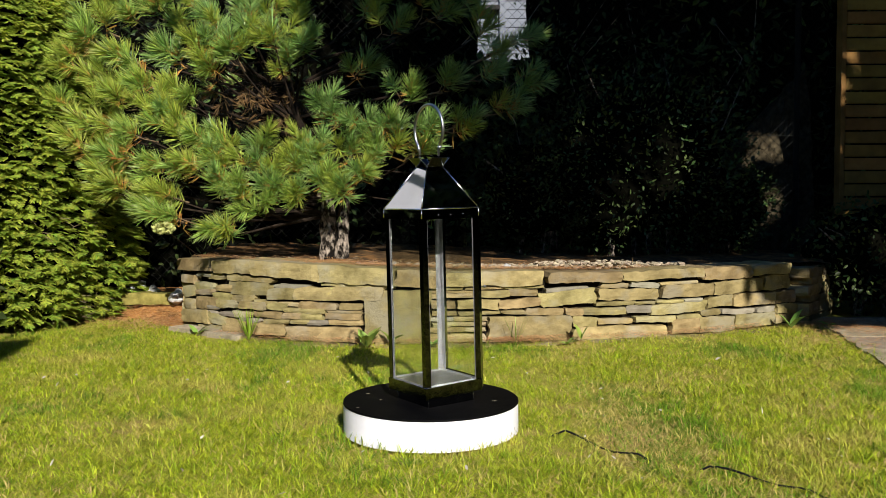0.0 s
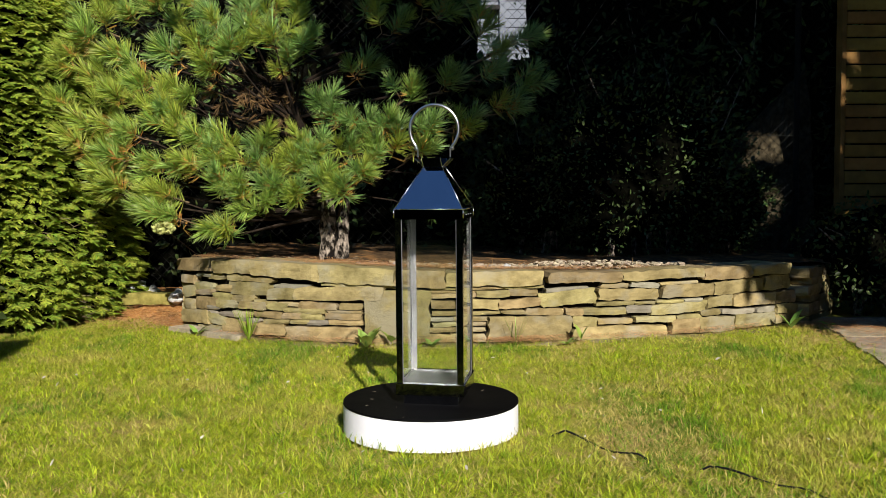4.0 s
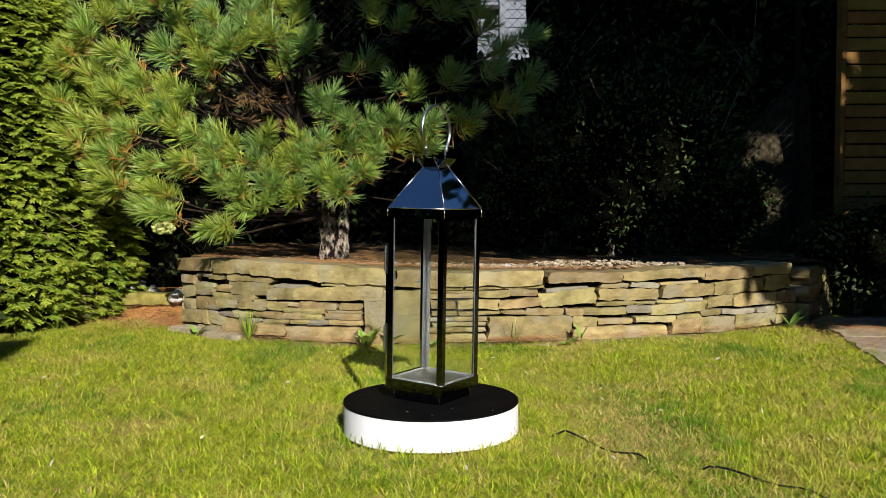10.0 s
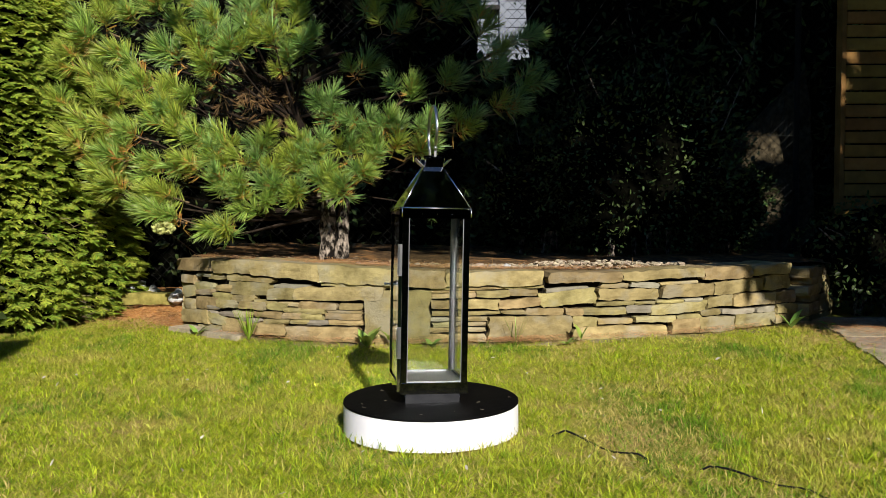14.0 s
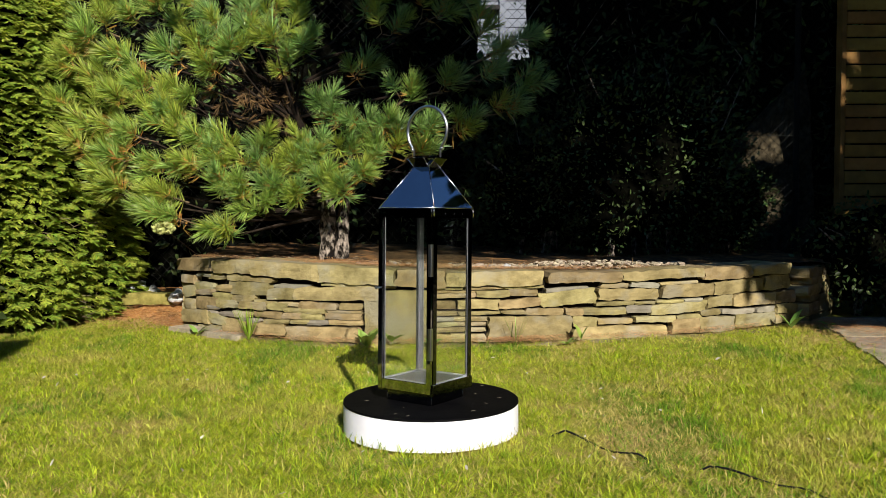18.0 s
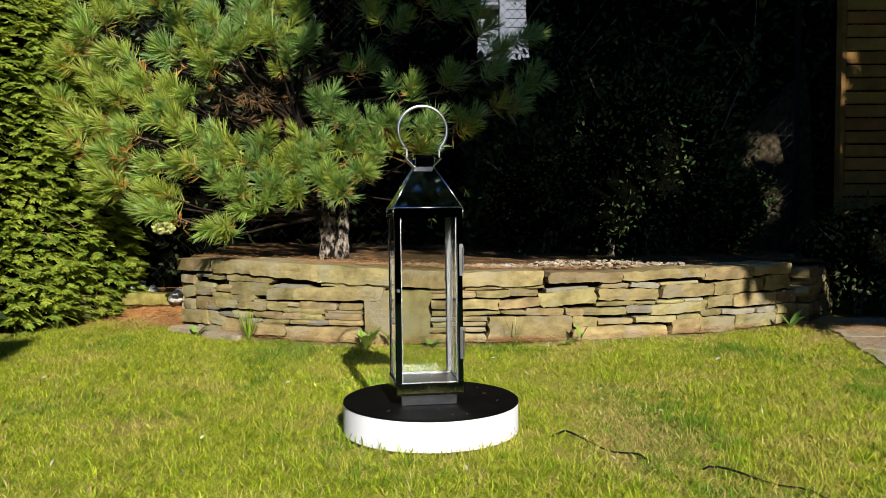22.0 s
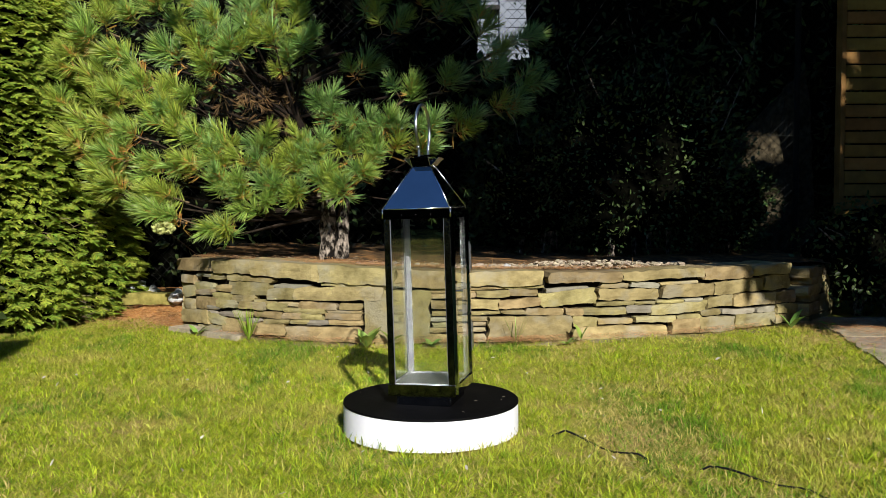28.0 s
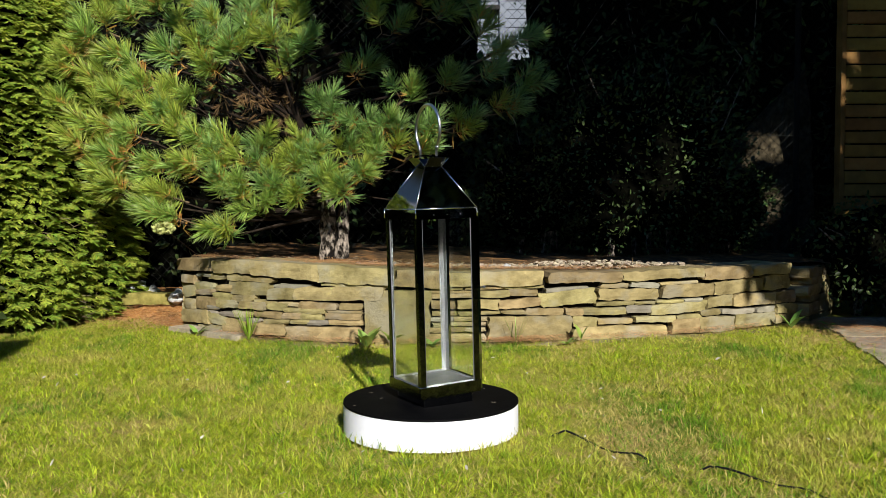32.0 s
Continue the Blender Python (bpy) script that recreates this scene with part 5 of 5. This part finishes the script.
def litter():
    r = np.random.default_rng(77)
    V = np.array([(-0.0007, 0, 0), (0.0007, 0, 0), (0.0007, 0.5, 0.03), (-0.0007, 0.5, 0.03), (0, 1, 0)])
    V[:, 0] /= 0.07
    F = np.array([(0, 1, 2), (0, 2, 3), (3, 2, 4)])
    P = []
    for i in range(7500):
        x = r.uniform(-1.5, 1.25) if i < 3600 else r.uniform(-0.9, 0.9)
        P.append((x, float(wall_y(x)) + 0.12 + abs(r.normal(0, 0.22 if i % 3 == 0 else 0.10)), bed_z(x, 0) + r.uniform(0.0, 0.014)))
    for i in range(6500):
        x, y = r.normal(-1.85, 0.20), r.normal(2.80, 0.26)
        P.append((x, y, bank_z(y) + r.uniform(0.004, 0.02)))
    for i in range(2600):
        x = r.uniform(-1.3, 2.0)
        P.append((x, float(wall_y(x)) - abs(r.normal(0.03, 0.05)), 0.012 + r.uniform(0, 0.025)))
    for i in range(900):
        x = r.normal(0.46, 0.10)
        P.append((x, float(wall_y(x)) - abs(r.normal(0.05, 0.03)), 0.014 + r.uniform(0, 0.02)))
    for i in range(9000):
        cx, cy, q = ((2.72, 2.25, 0.16), (2.45, 2.40, 0.10), (2.90, 1.85, 0.14), (2.50, 1.75, 0.30))[i % 4]
        P.append((r.normal(cx, q), r.normal(cy, q * 1.2), 0.011 + r.uniform(0, 0.006)))
    P = np.array(P)
    n = len(P)
    D = np.stack([r.normal(size=n), r.normal(size=n), r.normal(0, 0.05, n)], 1)
    R = frames(D, r.uniform(-0.5, 0.5, n)) * r.uniform(0.035, 0.075, n)[:, None, None]
    scatter("fallen_needles", P, V, F, R, M_LITTER, "rust-brown fallen pine needles on the soil", "needles")


def pebble_template(seed):
    bm = bmesh.new()
    bmesh.ops.create_icosphere(bm, subdivisions=1, radius=1.0)
    for v in bm.verts:
        v.co *= 0.8 + 0.35 * noise.noise(v.co * 1.7 + Vector((seed, 2, 1)))
        v.co.z *= 0.38
    bm.verts.index_update()
    V = np.array([v.co[:] for v in bm.verts])
    F = np.array([[v.index for v in f.verts] for f in bm.faces])
    bm.free()
    return V, F


def pebbles():
    r = np.random.default_rng(91)
    V, F = pebble_template(4)
    P = []
    for i in range(1050):
        x = float(np.clip(r.normal(0.80, 0.36), -0.5, 1.5))
        P.append((x, float(wall_y(x)) + 0.2 + abs(r.normal(0.0, 0.12)), bed_z(x, 0) + r.uniform(0.0, 0.030) * (1 if 0.6 < x < 1.2 else 0.35)))
    for i in range(120):
        x = r.uniform(-1.4, 1.6)
        P.append((x, float(wall_y(x)) + 0.2 + abs(r.normal(0, 0.2)), bed_z(x, 0)))
    n = len(P)
    R = frames(r.normal(size=(n, 3)) * (1, 1, 0.2), r.normal(0, 0.3, n)) * (0.009 + 0.022 * r.random(n) ** 2.2)[:, None, None]
    scatter("pebbles", np.array(P), V, F, R, M_PEBBLE, "pale pebbles and chips on the bed", "pebbles")


def rock(x, y, z, s, seed, m, label):
    bm = bmesh.new()
    bmesh.ops.create_icosphere(bm, subdivisions=3, radius=1.0)
    for v in bm.verts:
        v.co *= 0.8 + 0.4 * noise.noise(v.co * 1.4 + Vector((seed, 0, 5))) + 0.1 * noise.noise(v.co * 5)
        v.co = Vector((v.co.x * s, v.co.y * s * 0.8, v.co.z * s * 0.75))
    tagged(part("rock", bm, m, at=pose(x, y, z + s * 0.5, 0, 0, seed * 40)), label, "rock", "rocks by the wall")


litter()
pebbles()
rock(-2.13, 3.11, 0.14, 0.10, 1, M_ROCK, "mottled white rock behind the kerb stone")
rock(-2.00, 3.10, 0.14, 0.055, 2, M_ROCK, "small mottled white rock behind the kerb stone")
rock(-1.78, 2.92, 0.10, 0.080, 7, M_ROCK, "mottled white rock beside the wall's end")
rock(0.42, 2.06, 0.385, 0.030, 4, M_ROCK, "small pale stone on the soil bed")
rock(-0.24, 2.08, 0.41, 0.02, 5, M_ROCK, "small pale stone on the soil bed")
rock(-0.45, 2.05, 0.415, 0.018, 6, M_ROCK, "small pale stone on the soil bed")


def back_bank():
    """Low bank of earth and a stone kerb between spruce and wall."""
    bm = bmesh.new()
    V = []
    for i in range(29):
        row = []
        for j in range(25):
            x, y = -2.9 + 1.45 * i / 28, 2.12 + 1.95 * j / 24
            sink = 0.05 if y < 2.20 - 1.25 * (x + 1.48) else 0.0
            row.append(bm.verts.new((x, y, bank_z(y) - 0.006 - sink + 0.012 * noise.noise((x * 7, y * 7, 1)))))
        V.append(row)
    for i in range(28):
        for j in range(24):
            bm.faces.new((V[i][j], V[i + 1][j], V[i + 1][j + 1], V[i][j + 1]))
    tagged(part("bank", bm, M_NEEDLEBED, smooth=True), "brown earth bank strewn with needles at the fence foot", "soil", kind="structure")
    tagged(part("kerb_stone", stone_mesh(0.42, 0.078, 0.15, 501, M_KERB), at=pose(-2.02, 2.98, 0.128, 0, 1, 3)), "flat mossy kerb stone edging the bank", "stone")


def rear_bank():
    """A steep stony bank that shows through the wire mesh."""
    bm = bmesh.new()
    V = []
    for i in range(31):
        row = []
        for j in range(31):
            x, z = 2.30 + 0.68 * i / 30, -0.05 + (1.15 + 0.75 * i / 30 + 0.12 * noise.noise((i * 0.3, 0, 7))) * j / 30
            y = 3.84 + 0.25 * (z / 2.1) ** 2 + 0.06 * noise.noise((x * 6, z * 6, 2)) + 0.03 * noise.noise((x * 17, z * 17, 5))
            row.append(bm.verts.new((x, y, z)))
        V.append(row)
    for i in range(30):
        for j in range(30):
            bm.faces.new((V[i][j], V[i + 1][j], V[i + 1][j + 1], V[i][j + 1]))
    rear = [bm.verts.new((x, 4.35, z)) for x, z in ((2.30, -0.05), (2.98, -0.05), (2.98, 1.8), (2.30, 1.05))]
    rims = ([V[i][0] for i in range(31)], V[30], [V[i][30] for i in range(30, -1, -1)], V[0][::-1])
    for k, rim in enumerate(rims):
        bm.faces.new(list(rim[::-1]) + [rear[k], rear[(k + 1) % 4]])
    bm.faces.new(rear[::-1])
    bmesh.ops.recalc_face_normals(bm, faces=bm.faces)
    tagged(part("rear_bank", bm, M_BANK), "steep stony bank behind the wire fence, shade put into its dark colour", "soil", kind="structure")


def path():
    p = tagged(new("slate_path"), "grey slate flagstones strewn with needles beside the lawn", "path", kind="structure")
    r = np.random.default_rng(15)
    for i in range(5):
        for j in range(3):
            part("flagstone", stone_mesh(0.352, 0.388, 0.05, 600 + i * 3 + j, M_FLAG, 0.7), None, p,
                 at=pose(2.26 + 0.37 * j + 0.09 * i, 0.85 + 0.408 * i - 0.08 * j, -0.016 + r.uniform(-0.001, 0.001), -90, 0, -12.4 + r.uniform(-1, 1)))
    bm = bmesh.new()
    top = [bm.verts.new(q) for q in ((2.08, 0.75, 0.001), (3.3, 0.75, 0.001), (3.6, 2.75, 0.001), (2.51, 2.75, 0.001))]
    low = [bm.verts.new((v.co.x, v.co.y, -0.03)) for v in top]
    bm.faces.new(top)
    for a in range(4):
        bm.faces.new((top[a], low[a], low[(a + 1) % 4], top[(a + 1) % 4]))
    part("joint_sand", bm, M_SAND, p, "dusty tan sand between the slabs")
    for k, (x, y) in enumerate(((-1.36, 2.24), (-1.52, 2.36), (-1.2, 2.1))):
        part("flagstone", stone_mesh(0.26, 0.17, 0.04, 640 + k, M_FLAG), None, p, at=pose(x, y, 0.0, -90, 0, -38))


back_bank()
rear_bank()
path()


def bloom():
    """A pale flower head on the fence side, seen below the pine's boughs."""
    t = tagged(new("hydrangea"), "pale yellow-green hydrangea head below the pine boughs", "flower")
    c = sight(-0.326, 0.024, 2.06)
    t.matrix_basis = Matrix.Translation((c.x, c.y, 0.0))
    r = np.random.default_rng(8)
    part("stem", tube([(0.0, 0.85, 0.0), (0.02, 0.6, c.z * 0.7), (0, 0, c.z)], [0.005, 0.004, 0.003], 6), M_BOUGH_SHADE, t)
    V = np.array([(0, 0, 0), (-0.5, 0.5, 0.1), (0, 1, 0), (0.5, 0.5, 0.1)])
    F = np.array([(0, 2, 1), (0, 3, 2)])
    n = 260
    u = r.normal(size=(n, 3))
    u /= np.linalg.norm(u, axis=1)[:, None]
    P = u * np.array((0.062, 0.045, 0.026)) * r.uniform(0.7, 1, n)[:, None] + (0, 0, c.z)
    VV, FF = many(V, F, frames(u + r.normal(0, 0.6, (n, 3)), r.uniform(0, 6.28, n)) * 0.018, P)
    part("flower_head", tri_mesh("flower_head", VV, FF, M_BLOOM), None, t)


def weed(x, y, z, n, size, seed, tall, label, w=0.5, m=M_WEED):
    t = tagged(new("weed"), label, "weed", "weeds at the wall's foot")
    t.matrix_basis = pose(x, y, z)
    r = np.random.default_rng(seed)
    V, F = leaf_template(w)
    for i in range(n):
        a = i * 2.4 + r.uniform(-0.3, 0.3)
        d = (math.cos(a), math.sin(a) - 0.2, tall + r.uniform(-0.2, 0.3))
        R = frames([d], np.array([r.uniform(-0.3, 0.3)]))[0] * size * r.uniform(0.7, 1.15)
        part("leaf", tri_mesh("leaf", V @ R.T, F, m, True), None, t)


weed(-0.37, 1.66, 0.0, 7, 0.13, 1, 1.5, "broad-leaved green weed at the wall's foot", 0.6)
weed(-0.24, 1.70, 0.02, 3, 0.13, 2, 0.8, "broad-leaved green weed at the wall's foot", 0.5)
weed(-0.02, 1.68, 0.0, 9, 0.07, 3, 0.5, "low leafy weed at the wall's foot")
weed(0.80, 1.74, 0.02, 2, 0.13, 4, 2.4, "single pale dock leaf against the wall", 0.5)
weed(0.72, 1.72, 0.0, 5, 0.07, 5, 0.3, "low leafy weed at the wall's foot")
weed(2.16, 2.25, 0.0, 4, 0.14, 6, 1.2, "pale dock leaves at the wall's end", 0.5)
weed(-1.06, 1.90, 0.0, 30, 0.20, 7, 2.0, "tuft of narrow grass blades at the wall's foot", 0.030, M_LUSH)
weed(0.44, 1.72, 0.0, 7, 0.19, 8, 2.2, "thin stalks of grass against the wall", 0.045)
weed(-1.42, 2.14, 0.0, 4, 0.08, 9, 0.7, "small yellow-green weed at the wall's foot")
weed(2.42, 2.3, 0.0, 3, 0.08, 10, 0.6, "small pale weed beside the path")
bloom()


def dry_bits():
    """Bleached leaf scraps lying on the lawn."""
    r = np.random.default_rng(44)
    V, F = leaf_template(0.4)
    n = 44
    y = r.uniform(-0.8, 1.3, n)
    P = np.stack([(r.random(n) * 2 - 1) * 0.5 * (y + 2.9), y, r.uniform(0.016, 0.032, n)], 1)
    D = np.stack([r.normal(size=n), r.normal(size=n), r.normal(0.3, 0.4, n)], 1)
    R = frames(D, r.normal(0, 0.8, n)) * r.uniform(0.012, 0.030, n)[:, None, None]
    scatter("leaf_scraps", P, V, F, R, M_SCRAP, "bleached dry leaf scraps on the lawn", "leaves")


dry_bits()
grass()


# motion: the turntable and the lantern on it turn together
LEAN = pose(0, 0, 0, -math.degrees(math.atan(0.0023)), math.degrees(math.atan(0.0251)), 0)


def motions():
    table, lamp = [], []
    for i in range(17):
        t = i * 2.0
        turn = pose(0, 0, 0, 0, 0, TURN_START + TURN_RATE * t)
        table.append((t, turn))
        lamp.append((t, turn @ Matrix.Translation((-0.0068, 0.0183, DISC_Z)) @ LEAN))
    walk(TABLE, table)
    walk(LANTERN, lamp)


motions()
